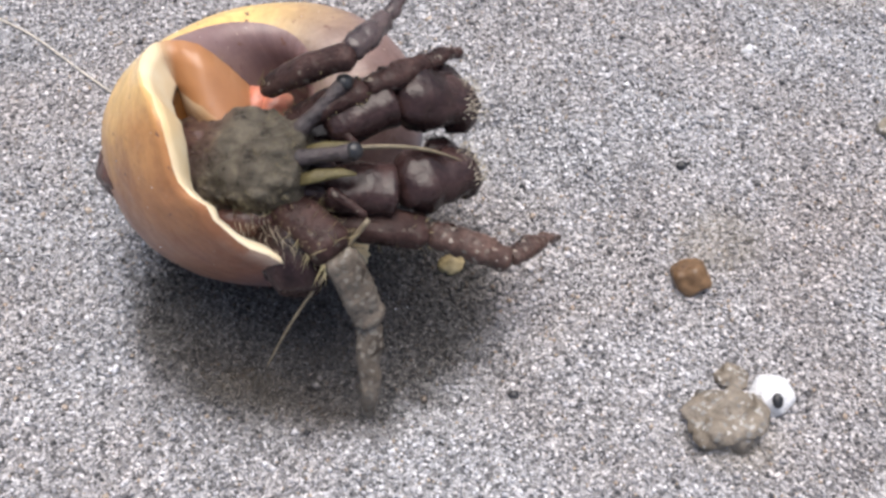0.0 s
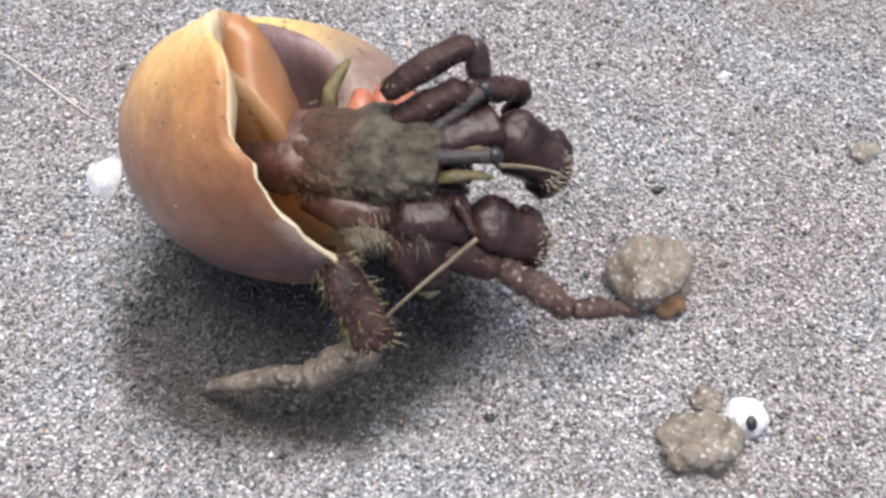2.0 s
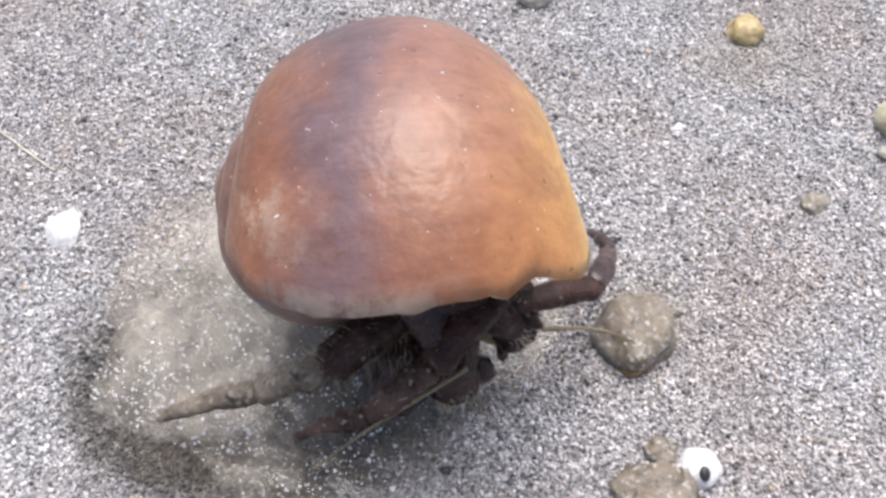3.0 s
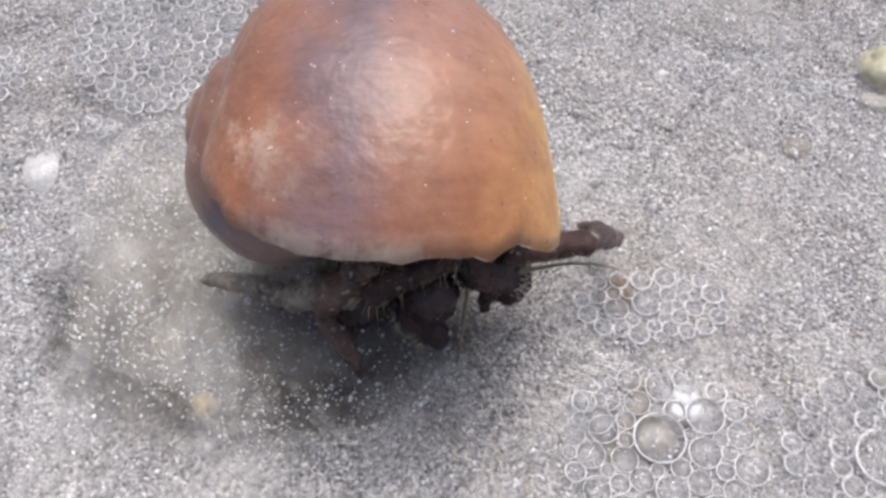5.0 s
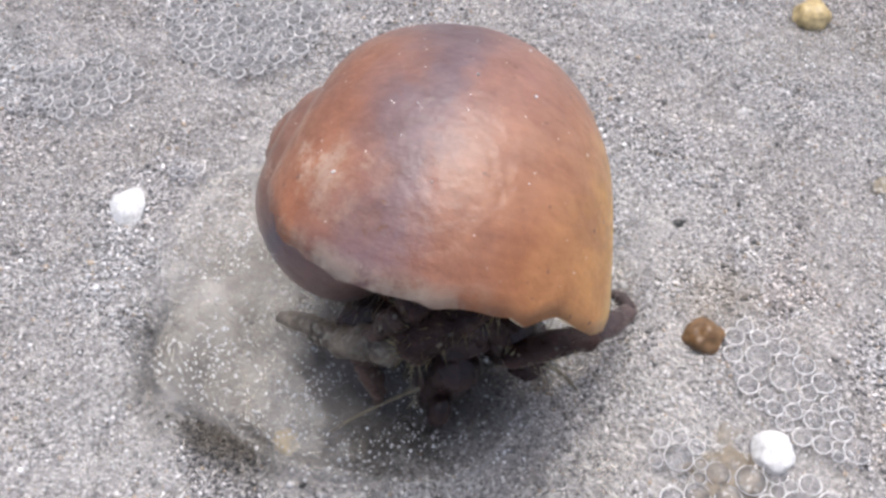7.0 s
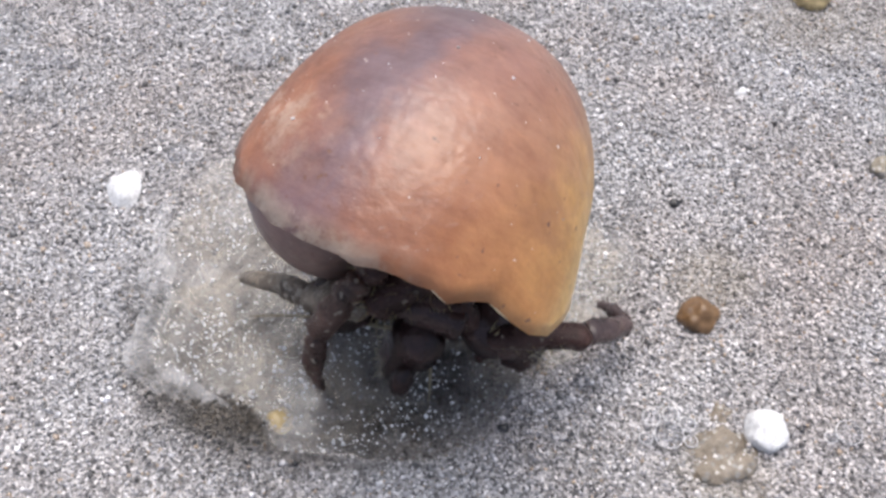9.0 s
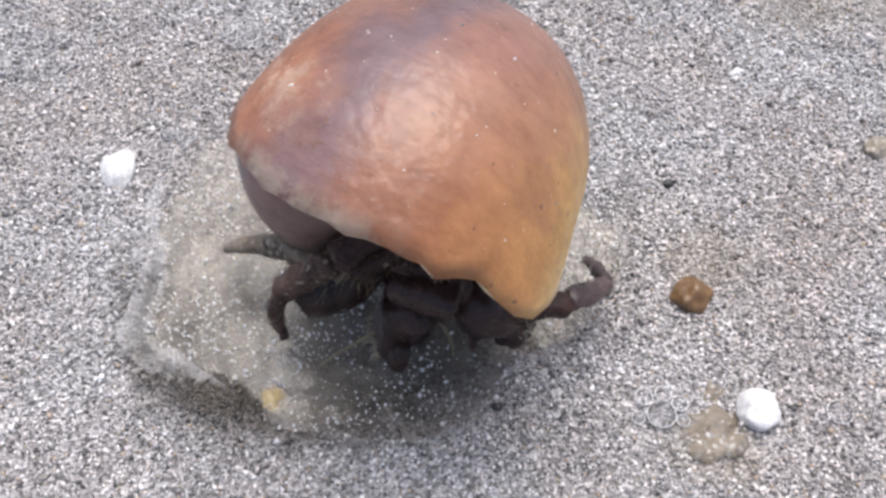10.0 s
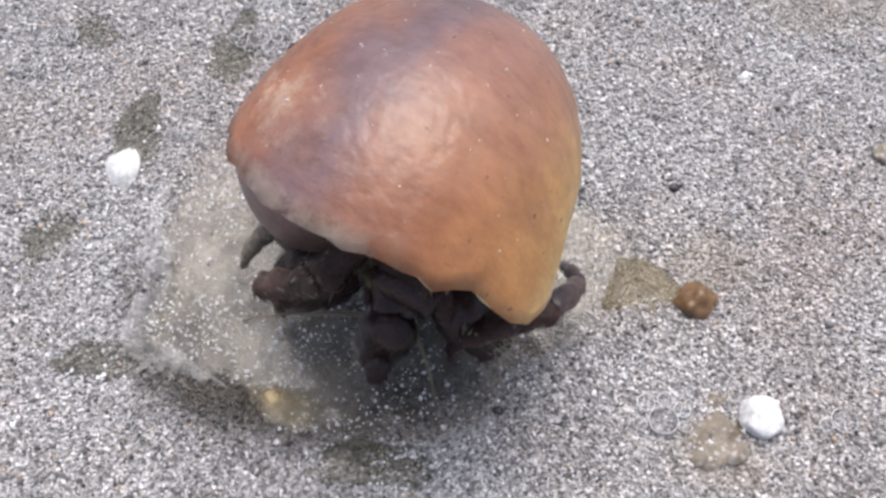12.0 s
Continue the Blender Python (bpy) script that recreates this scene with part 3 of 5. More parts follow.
def shell_point(theta, psi, off=0.0, pad=0.0):
    """A point of the whorl: theta along the spiral (0 at the lip), psi round its section (-90 degrees at the base, 90 at the suture)."""
    ragged = 0.030 * noise.noise((math.cos(psi) * 2.6, math.sin(psi) * 2.6, 4.0)) + 0.040 * noise.noise((math.cos(psi) * 9, math.sin(psi) * 9, 1.0)) + 0.016 * noise.noise((math.cos(psi) * 24, math.sin(psi) * 24, 2.0))
    near = max(0.0, 1 + theta / 3.0) ** 2
    theta = theta + (SLANT * math.sin(psi) - 0.10 * max(0.0, math.sin(psi)) ** 3 + 0.05 * float(soft(0.3, 0.9, psi)) + 0.075 * float(soft(0.55, 0.72, -psi) * (1 - soft(0.95, 1.35, -psi))) - 0.45 * math.exp(-((((psi + 1.9 + math.pi) % (2 * math.pi) - math.pi) / 0.45) ** 2)) + ragged) * near
    s = WHORL ** (theta / (2 * math.pi))
    c, n = math.cos(psi), math.sin(psi)
    rad = REACH + (HALF_W + off) * c * (1 - pad if c < 0 else 1.0) + 0.0030 * math.cos(2 * psi)
    hgt = -DROP + (HALF_H + off) * n * (1 - 0.3 * pad if n < 0 else 1.0) - 0.0008 * math.cos(2 * psi) - 0.0007 * c
    # the shoulder bends over into the low spire
    top = -SPIRE_SLOPE * rad - SPIRE_STEP + off
    low, high = min(hgt, top), max(hgt, top)
    hgt = low - SHOULDER * math.log1p(math.exp((low - high) / SHOULDER))
    return Vector((rad * s * math.cos(theta), -rad * s * math.sin(theta), hgt * s))


def shell(parent):
    nt, ring, depth = 300, 72, 60
    v, f, mats, uvs = [], [], [], []
    for i in range(nt + 1):
        th = -2 * math.pi * TURNS * (1 - i / nt)
        for j in range(ring):
            psi = -math.pi / 2 + 2 * math.pi * j / ring
            p = shell_point(th, psi)
            v.append(p * (1 + 0.006 * noise.noise(p * 90) + 0.003 * noise.noise(p * 300)))
    inner = len(v)
    for i in range(depth + 1):
        th = -0.012 * i if i < 4 else -2 * math.pi * 0.95 * (i - 3) / (depth - 3) - 0.036
        off = (-0.0005, -0.0012, -0.0017, -0.0019)[i] if i < 4 else -0.0019
        for j in range(ring):
            v.append(shell_point(th + (0.006 if i == 0 else 0), -math.pi / 2 + 2 * math.pi * j / ring, off, (0.3, 0.55, 0.72, 0.78)[i] if i < 4 else 0.8))

    def quad(a, b, i, j, mat_no, u0, u1, pink=0.0):
        k = (j + 1) % ring
        f.append((a + j, a + k, b + k, b + j))
        mats.append(mat_no)
        c0, c1 = abs(1 - 2 * j / ring), abs(1 - 2 * (j + 1) / ring)
        e0, e1 = (max(0.0, -math.cos(-math.pi / 2 + 2 * math.pi * q / ring)) for q in (j, j + 1))
        if pink:
            uvs.extend([(1 + pink * e0, 1 - c0), (1 + pink * e1, 1 - c1), (1 + pink * e1, 1 - c1), (1 + pink * e0, 1 - c0)])
            return
        if e0 > 0.1 and mat_no == 0:
            u0, u1, c0, c1 = min(u0, 0.62), min(u1, 0.62), 0.5, 0.5
        uvs.extend([(u0, 1 - c0), (u0, 1 - c1), (u1, 1 - c1), (u1, 1 - c0)])

    for i in range(nt):
        for j in range(ring):
            quad(i * ring, (i + 1) * ring, i, j, 0, i / nt * TURNS - TURNS + 1, (i + 1) / nt * TURNS - TURNS + 1)
    for j in range(ring):
        quad(nt * ring, inner, 0, j, 2, 1, 1, 1.0)
    for i in range(depth):
        for j in range(ring):
            inside = math.cos(-math.pi / 2 + 2 * math.pi * (j + 0.5) / ring) < 0
            quad(inner + i * ring, inner + (i + 1) * ring, i, j, 2 if i < (9 if inside else 5) else 1, 1, 1, 1.0 if i < 2 else 0.4)
    ob = mesh_object("shell", v, f, (M_SHELL, M_SHELL_IN, M_SHELL_LIP), parent, label="orange and cream snail shell with a purple band")
    ob.data.polygons.foreach_set("material_index", mats)
    layer = ob.data.uv_layers.new(name="map")
    layer.data.foreach_set("uv", [c for uv in uvs for c in uv])
    return ob


crab_shell = shell(crab)


def shell_bowl(parent):
    """The deep inner wall that closes the mouth from within."""
    ring, n = 48, 10
    v, f = [], []
    for k in range(n + 1):
        keep = math.cos(0.5 * math.pi * k / n)
        th = -0.16 - 0.42 * math.sin(0.5 * math.pi * k / n)
        s = WHORL ** (th / (2 * math.pi))
        mid = Vector((REACH * s * math.cos(th), -REACH * s * math.sin(th), -DROP * s))
        for j in range(ring):
            p = shell_point(th, 2 * math.pi * j / ring, -0.0021, 0.8)
            v.append(mid + (p - mid) * max(keep, 0.01))
    for k in range(n):
        for j in range(ring):
            i = (j + 1) % ring
            f.append((k * ring + j, k * ring + i, (k + 1) * ring + i, (k + 1) * ring + j))
    return mesh_object("inner_wall", v, f, M_SHELL_IN, parent, label="amber inner wall of the shell")


shell_bowl(crab_shell)


def stuck_grains(parent):
    """Wet grains clinging to the shell's back."""
    rng = np.random.RandomState(41)
    pts = [shell_point(-rng.uniform(0.15, 5.5), rng.normal(0.5, 0.6), 0.00004) for _ in range(110)]
    size = 0.00010 * np.exp(rng.normal(0, 0.4, len(pts)))
    ob = new("clinging_grains", grains_mesh(np.array(pts), size, 42, M_PALE_GRAINS))
    ob.parent = parent
    return tagged(ob, "pale wet sand grains", kind="stuff")


stuck_grains(crab_shell)


# body shield, lying along +x from its rear edge
def carapace(parent):
    bm = bmesh.new()
    bmesh.ops.create_cube(bm, size=1.0)
    bmesh.ops.subdivide_edges(bm, edges=bm.edges[:], cuts=21, use_grid_fill=True)
    for q in bm.verts:
        x, y, z = q.co.x * 2, q.co.y * 2, q.co.z * 2
        n = (abs(x) ** 5 + abs(y) ** 5 + abs(z) ** 4) ** (1 / 4.6)
        x, y, z = x / n, y / n, z / n
        wide = 1.0 + 0.10 * x - 0.12 * max(0, x - 0.6)
        q.co = Vector((0.0092 * (x + 1), 0.0060 * y * wide, 0.0036 * z - 0.0012 * y * y))
        q.co += Vector((0.4 * x, y, z)) * (wobble(q.co, 200, 0.0009) + wobble(q.co, 620, 0.0006) + wobble(q.co, 1500, 0.0003))
    ob = part("carapace", bm, M_SHIELD, parent, "felted grey-brown body shield")
    fur = bmesh.new()
    rng = random.Random(5)
    spots = []
    for _ in range(420):
        x, y = rng.uniform(0.0005, 0.018), rng.uniform(-1, 1)
        edge = abs(y) ** 2
        spots.append(((x, 0.0062 * y, 0.0033 - 0.0016 * edge), (0.8, 0.9 * y, 0.25)))
    for _ in range(170):
        y = rng.choice((-1, -1, 1))
        spots.append(((rng.uniform(0.001, 0.0185), 0.0062 * y, rng.uniform(-0.003, 0.002)), (0.5, y, -0.2)))
    hairs(fur, spots, 0.0010, 0.00003, 9)
    tagged(part("bristles", fur, M_BRISTLE, ob, "olive bristles", smooth=False), kind="stuff")
    for y, ahead, side, up in ((0.0030, 0.0062, 0.0056, 0.0030), (-0.0006, 0.0086, 0.0003, 0.0012)):
        st = bmesh.new()
        path = [Vector((0.0168 + ahead * u, y + side * u, 0.0012 + up * u)) for u in (0, 0.15, 0.4, 0.65, 0.85, 0.95, 1.0)]
        tube(st, path, [0.0013, 0.0011, 0.0009, 0.00085, 0.0010, 0.0009, 0.0004], 12, 1.0, 0.00012, y)
        stalk = part("eyestalk", st, M_STALK, ob, "grey-purple eyestalk")
        eye = bmesh.new()
        tube(eye, [path[4] + (path[6] - path[4]) * u for u in (0.2, 0.5, 0.8, 1.15, 1.4)], [0.0009, 0.00112, 0.00108, 0.0008, 0.0003], 12, 1.0)
        part("eye", eye, M_BLACK, stalk, "dark eye")
    for y0, y1 in ((-0.0030, -0.0022), (0.0010, 0.0016)):
        scale = bmesh.new()
        tube(scale, [Vector((0.0175, y0, 0.0002)), Vector((0.0205, (y0 + y1) / 2, 0.0008)), Vector((0.0235, y1, 0.0008)), Vector((0.0250, y1, 0.0005))], [0.0008, 0.0009, 0.0006, 0.0002], 9, 0.6, 0.0001, y0)
        part("antenna_scale", scale, M_TUFT, ob, "olive scale beside an antenna")
    for y in (-0.0028, -0.001, 0.001, 0.0028):
        mouth = bmesh.new()
        tube(mouth, [Vector((0.0165, y, -0.001)), Vector((0.020, y * 1.1, -0.0022)), Vector((0.0215, y * 0.8, -0.0048))], [0.0012, 0.0011, 0.0005], 8, 0.8, 0.0002, y)
        part("mouthpart", mouth, M_DARK, ob, "dark bristly mouthpart")
    belly = bmesh.new()
    tube(belly, [Vector((0.006 - 0.0155 * u, 0.0012 * u, -0.0006 - 0.0016 * u)) for u in (0, 0.12, 0.26, 0.40, 0.55, 0.70, 0.85, 1.0)],
         [0.0048, 0.0054, 0.0056, 0.0057, 0.0054, 0.0048, 0.0038, 0.0018], 26, 0.66, 0.0011, 2.0, 0.4)
    part("abdomen", belly, M_BELLY, ob, "soft dark red abdomen")
    flank = bmesh.new()
    tube(flank, [Vector((0.016, -0.0050, -0.0030)), Vector((0.011, -0.0060, -0.0036)), Vector((0.006, -0.0058, -0.0034)), Vector((0.002, -0.005, -0.003))],
         [0.0015, 0.0026, 0.0028, 0.0016], 14, 0.9, 0.0007, 4.0)
    part("flank", flank, M_BELLY, ob, "reddish wet flank")
    side = bmesh.new()
    tube(side, [Vector((0.0065 + 0.0012 * i, -0.0078 - 0.0010 * math.sin(i * 0.45), -0.0052 + 0.0005 * math.sin(i * 0.5))) for i in range(8)], [0.0009, 0.0016, 0.0020, 0.0022, 0.0022, 0.0020, 0.0016, 0.0008], 20, 0.75, 0.0012, 7.0, 0.0, 0.0005)
    part("hip", side, M_FELT, ob, "pale felted hip of a hind leg")
    wool = bmesh.new()
    hairs(wool, [((rng.uniform(0.009, 0.018), rng.uniform(-0.0105, -0.006), rng.uniform(-0.0055, -0.001)), (0.5, -1, rng.uniform(-0.6, 0.5))) for _ in range(240)], 0.0024, 0.00005, 12)
    tagged(part("bristles", wool, M_WOOL, ob, "long pale hairs", smooth=False), kind="stuff")
    for y0, y1 in ((0.002, 0.0120), (-0.002, -0.0135)):
        root = bmesh.new()
        tube(root, [Vector((0.0160 + 0.002 * u, y0 + (y1 - y0) * u, -0.0055 - 0.0012 * u)) for u in (0, 0.2, 0.4, 0.6, 0.8, 1.0)], [0.0036, 0.0048, 0.0050, 0.0046, 0.0038, 0.0020], 16, 0.85, 0.0009, y1 * 900)
        part("leg_root", root, M_DARK, ob, "dark wet leg roots")
    chest = bmesh.new()
    tube(chest, [Vector((0.001, 0, -0.004)), Vector((0.007, 0, -0.0065)), Vector((0.014, 0, -0.0065)), Vector((0.018, 0, -0.004))], [0.004, 0.0062, 0.006, 0.0035], 16, 0.75, 0.0006, 6.0)
    part("chest", chest, M_DARK, ob, "dark underside of the body")
    for i, (x, y) in enumerate(((0.0070, 0.0092), (0.0098, 0.0105), (0.0124, 0.0096))):
        fold = bmesh.new()
        tube(fold, [Vector((x - 0.0004, y - 0.0045, -0.003)), Vector((x - 0.0003, y - 0.0018, -0.001)), Vector((x, y, -0.0006)), Vector((x + 0.0008, y + 0.0012, -0.002))], [0.0014, 0.0019, 0.0018, 0.0008], 12, 0.9, 0.0004, i)
        part("skin_fold", fold, M_CORAL, ob, "coral red skin fold")
    hind = bmesh.new()
    tube(hind, [Vector((0.0035, 0.0050, 0.000)), Vector((0.0030, 0.0085, 0.0015)), Vector((0.0040, 0.0115, 0.0022)), Vector((0.0046, 0.0130, 0.0022))], [0.0011, 0.0010, 0.0008, 0.0003], 9, 0.8, 0.0002, 8.0)
    tuft = bmesh.new()
    hairs(tuft, [((0.0038 + 0.00012 * i, 0.0118 + 0.0003 * (i % 3), 0.0022), (0.5, 1, 0.4)) for i in range(9)], 0.0018, 0.0001, 3)
    part("hind_leg", hind, M_TUFT, ob, "small olive hind leg")
    tagged(part("bristles", tuft, M_BRISTLE, ob, smooth=False), kind="stuff")
    return ob


shield = carapace(crab)


def leg(lens, seed, thick=1.0, hair=0.0012, skin=None):
    """Walking leg: thigh, with its shin and foot as parts of it."""
    a, b, c = lens
    thigh = part("walking_leg", segment(a, 0.0020 * thick, 0.0026 * thick, 0.0021 * thick, 0.00025, seed, 0.05, 0.75, 0.5), M_LEG, crab, "dark speckled walking leg")
    shin = part("shin", segment(b, 0.0019 * thick, 0.0020 * thick, 0.0015 * thick, 0.0005, seed + 1, 0.04, 0.85, 0.3, 0.00025), skin or M_FOOT, thigh, "sand-coated shin")
    foot = part("foot", segment(c, 0.0015 * thick, 0.0014 * thick, 0.0003, 0.0004, seed + 2, 0.10, 0.8, 0.2, 0.00025), skin or M_FOOT, thigh, "pointed sandy foot")
    fur = bmesh.new()
    rng = random.Random(int(seed))
    spots = []
    for _ in range(46 if hair < 0.002 else 150):
        u, w = rng.random(), rng.uniform(-0.6, 3.7)
        spots.append(((u * a, 0.0019 * thick * math.cos(w), 0.0016 * thick * math.sin(w)), (0.6, math.cos(w), math.sin(w))))
    hairs(fur, spots, hair, 0.00009, int(seed))
    tagged(part("bristles", fur, M_BRISTLE, thigh, "olive bristles", smooth=False), kind="stuff")
    return thigh, shin, foot


def claw(lens, seed, fat=1.0):
    """Pincer: arm, palm with the fixed finger, and the movable finger."""
    a, b = lens
    arm = part("claw", segment(a, 0.0020 * fat, 0.0028 * fat, 0.0025 * fat, 0.0003, seed, 0.04, 0.75, 0.5), M_DARK, crab, "dark wet pincer")
    hand = bmesh.new()
    us = [i / 21 for i in range(22)]
    tube(hand, [Vector((u * b, 0.0004 * math.sin(3 * u), -0.0016 * fat * float(soft(0.7, 1.0, u)))) for u in us],
         [fat * float(0.0018 + 0.0010 * soft(0, 0.25, u) + 0.0003 * math.sin(6 * u)) * math.sqrt(max(0.08, 1 - max(0.0, (u - 0.80) / 0.2) ** 2)) * (0.6 if u == 0 else 1) for u in us], 22, 0.80, 0.0006, seed + 1, 0.45, 0.0002)
    hand_ob = part("pincer_palm", hand, M_DARK, arm, "dark knobbly palm with a blunt end")
    finger = bmesh.new()
    tube(finger, [Vector((b * u, fat * y, fat * z)) for u, y, z in ((0.55, 0.0019, 0.0004), (0.66, 0.0026, 0.0004), (0.78, 0.0027, 0.0), (0.90, 0.0021, -0.0008), (0.99, 0.0010, -0.0018), (1.03, 0.0, -0.0026))],
         [r * fat for r in (0.0009, 0.0014, 0.0014, 0.0012, 0.0009, 0.0004)], 14, 0.8, 0.0004, seed + 2, 0.4)
    finger_ob = part("finger", finger, M_DARK, arm, "dark movable finger")
    tuft = bmesh.new()
    rng = random.Random(int(seed) + 3)
    hairs(tuft, [((b * rng.uniform(0.72, 0.98), fat * rng.uniform(-0.0022, 0.0022), fat * rng.uniform(0.0004, 0.0018)), (0.7, rng.uniform(-0.5, 0.5), 0.6)) for _ in range(150)], 0.0010, 0.00007, int(seed))
    fuzz = part("bristles", tuft, M_WOOL, hand_ob, "pale fuzz", smooth=False)
    tagged(fuzz, kind="stuff")
    return arm, hand_ob, finger_ob


def feeler(lens, seed):
    a, b = lens
    base = part("antenna", segment(a, 0.00075, 0.0006, 0.00045, 0.00008, seed, 0.03, 1.0), M_LEG, crab, "olive antenna")
    bm = bmesh.new()
    n = 24
    tube(bm, [Vector((b * i / n, 0.0007 * math.sin(2.6 * i / n + seed), 0.0012 * math.sin(math.pi * i / n))) for i in range(n + 1)],
         [0.00033 * (1 - 0.72 * i / n) * (1.0 + 0.12 * (i % 2)) for i in range(n + 1)], 7, 1.0)
    return base, part("flagellum", bm, M_ANTENNA, base, "thin pale whip")


LEN_NEAR_FRONT = (0.0125, 0.0115, 0.0120)
LEN_NEAR_BACK = (0.0120, 0.0110, 0.0150)
LEN_FAR_FRONT = (0.0125, 0.0090, 0.0080)
LEN_FAR_BACK = (0.0110, 0.0095, 0.0070)
LEN_BIG_CLAW = (0.0090, 0.0118)
LEN_SMALL_CLAW = (0.0090, 0.0118)
LEN_ANTENNA = (0.0052, 0.0240)
LEN_FAR_ANTENNA = (0.0036, 0.0150)
near_front, near_back = leg(LEN_NEAR_FRONT, 1.0, 0.95), leg(LEN_NEAR_BACK, 5.0, 1.12, 0.0024, M_CRUST)
far_front, far_back = leg(LEN_FAR_FRONT, 9.0, 0.72, 0.0012, M_GREYLEG), leg(LEN_FAR_BACK, 13.0, 0.78, 0.0012, M_LEG)
big_claw, small_claw = claw(LEN_BIG_CLAW, 17.0, 1.3), claw(LEN_SMALL_CLAW, 21.0, 1.25)
antenna, far_antenna = feeler(LEN_ANTENNA, 2.0), feeler(LEN_FAR_ANTENNA, 6.0)


# ---- stones, fragments and flotsam on the sand ----
def stone_mesh(name, size, material, seed, rough=0.12, fine=0.03):
    bm = bmesh.new()
    bmesh.ops.create_icosphere(bm, subdivisions=4, radius=1.0)
    for q in bm.verts:
        d = q.co.normalized()
        q.co = d * (1 + wobble(d, 1.3, rough * 2, seed) + wobble(d, 4.0, fine * 2, seed) + wobble(d, 11.0, fine * 0.7, seed))
        q.co = Vector((q.co.x * size[0], q.co.y * size[1], q.co.z * size[2]))
    me = bpy.data.meshes.new(name)
    bm.to_mesh(me)
    bm.free()
    me.materials.append(material)
    me.shade_smooth()
    return me


def stone(name, x, y, size, material, label, category="pebble", seed=0.0, turn=0.0, sink=0.35, rough=0.12, fine=0.03, group=""):
    ob = new(name, stone_mesh(name, size, material, seed, rough, fine))
    ob.matrix_world = pose(x, y, sand_at(x, y) + size[2] * (1 - 2 * sink), 0, 0, turn)
    return tagged(ob, label, category, group)


brown = stone("pebble", 0.0288, -0.0168, (0.0027, 0.0025, 0.0022), M_BROWN, "small round brown pebble in wet sand", seed=1)
lump = stone("sand_clump", 0.0155, -0.0050, (0.0056, 0.0054, 0.0046), M_LUMP, "wet olive-brown ball of sand pushed by a leg", "sand clump", 12, 0, 0.5, 0.16, 0.05)
clump = stone("sand_clump", 0.0305, -0.0370, (0.0050, 0.0040, 0.0024), M_LUMP, "brown lump coated with sand beside a white fragment", "sand clump", 3, 15, 0.36, 0.22, 0.10)
crumb = stone("sand_clump", 0.0322, -0.0310, (0.0020, 0.0018, 0.0012), M_LUMP, "small tan lump of sand", "sand clump", 4, 0, 0.3, 0.2, 0.08)
sunk = stone("pebble", -0.0246, -0.0316, (0.0019, 0.0020, 0.0017), M_YELLOW, "small yellowish pebble half sunk in silt", seed=6, sink=0.55)
stone("pebble", 0.0815, 0.0235, (0.0062, 0.0046, 0.0038), M_GREEN, "smooth pale olive pebble on sand", seed=7, turn=-15)
stone("pebble", 0.0775, 0.0178, (0.0032, 0.0016, 0.0012), M_GREY, "small tan pebble against a larger one", seed=8, turn=-20)
stone("pebble", 0.0732, -0.0205, (0.0050, 0.0042, 0.0034), M_ORANGE, "smooth glossy orange-yellow pebble", seed=9, turn=15)
stone("pebble", 0.0705, -0.0322, (0.0038, 0.0042, 0.0030), M_WHITE, "white rounded pebble on grey sand", seed=10)
stone("pebble", 0.0645, -0.0302, (0.0022, 0.0020, 0.0013), M_CLUMP, "tan pebble crusted with sand", seed=11)
stone("pebble", 0.0221, 0.0545, (0.0030, 0.0022, 0.0018), M_GREY, "small grey pebble on pale sand", seed=12, turn=10)
stone("pebble", 0.0583, 0.0458, (0.0033, 0.0029, 0.0026), M_YELLOW, "round yellow-grey pebble on sand", seed=13)
stone("pebble", 0.0622, 0.0090, (0.0023, 0.0019, 0.0012), M_CLUMP, "small brown pebble sunk in the sand", seed=14, turn=20)
stone("pebble", 0.0044, -0.0331, (0.0007, 0.0006, 0.0005), M_BLACK, "tiny black pebble on grey sand", seed=15)
stone("pebble", -0.0035, -0.0125, (0.0018, 0.0016, 0.0013), M_YELLOW, "tiny yellowish pebble beneath the legs", seed=16)
stone("pebble", 0.0300, 0.0020, (0.0008, 0.0007, 0.0006), M_BLACK, "tiny black pebble on grey sand", seed=17)


def fragment(name, x, y, outline, thick, turn, label, tilt=6):
    """A flat shell fragment with worn edges."""
    bm = bmesh.new()
    low = [bm.verts.new((px, py, 0)) for px, py in outline]
    face = bm.faces.new(low)
    up = bmesh.ops.extrude_face_region(bm, geom=[face])
    for q in up["geom"]:
        if isinstance(q, bmesh.types.BMVert):
            q.co.z += thick
            q.co.x *= 0.9
            q.co.y *= 0.9
    bmesh.ops.recalc_face_normals(bm, faces=bm.faces[:])
    bmesh.ops.bevel(bm, geom=bm.edges[:], offset=thick * 0.35, segments=2, affect="EDGES")
    ob = part(name, bm, M_WHITE, None)
    ob.matrix_world = pose(x, y, sand_at(x, y) - thick * 0.15, tilt, -tilt, turn)
    return tagged(ob, label, "shell fragment")


fragment("shell_fragment", -0.0515, 0.0046, [(-0.0026, -0.0016), (-0.0008, -0.0044), (0.0018, -0.0036), (0.0030, 0.0006), (0.0018, 0.0034), (-0.0008, 0.0028), (-0.0030, 0.0020)], 0.0016, 10, "angular white shell fragment on pale sand")
fragment("shell_fragment", 0.0435, 0.0248, [(-0.0014, -0.0006), (0.0004, -0.0009), (0.0015, 0.0002), (0.0002, 0.0010)], 0.0005, 0, "tiny white shell chip on sand")
white = stone("shell_fragment", 0.0368, -0.0336, (0.0028, 0.0026, 0.0017), M_WHITE, "rounded white shell fragment with a black spot", "shell fragment", 20, -20, 0.3, 0.1, 0.012)
dot = bmesh.new()
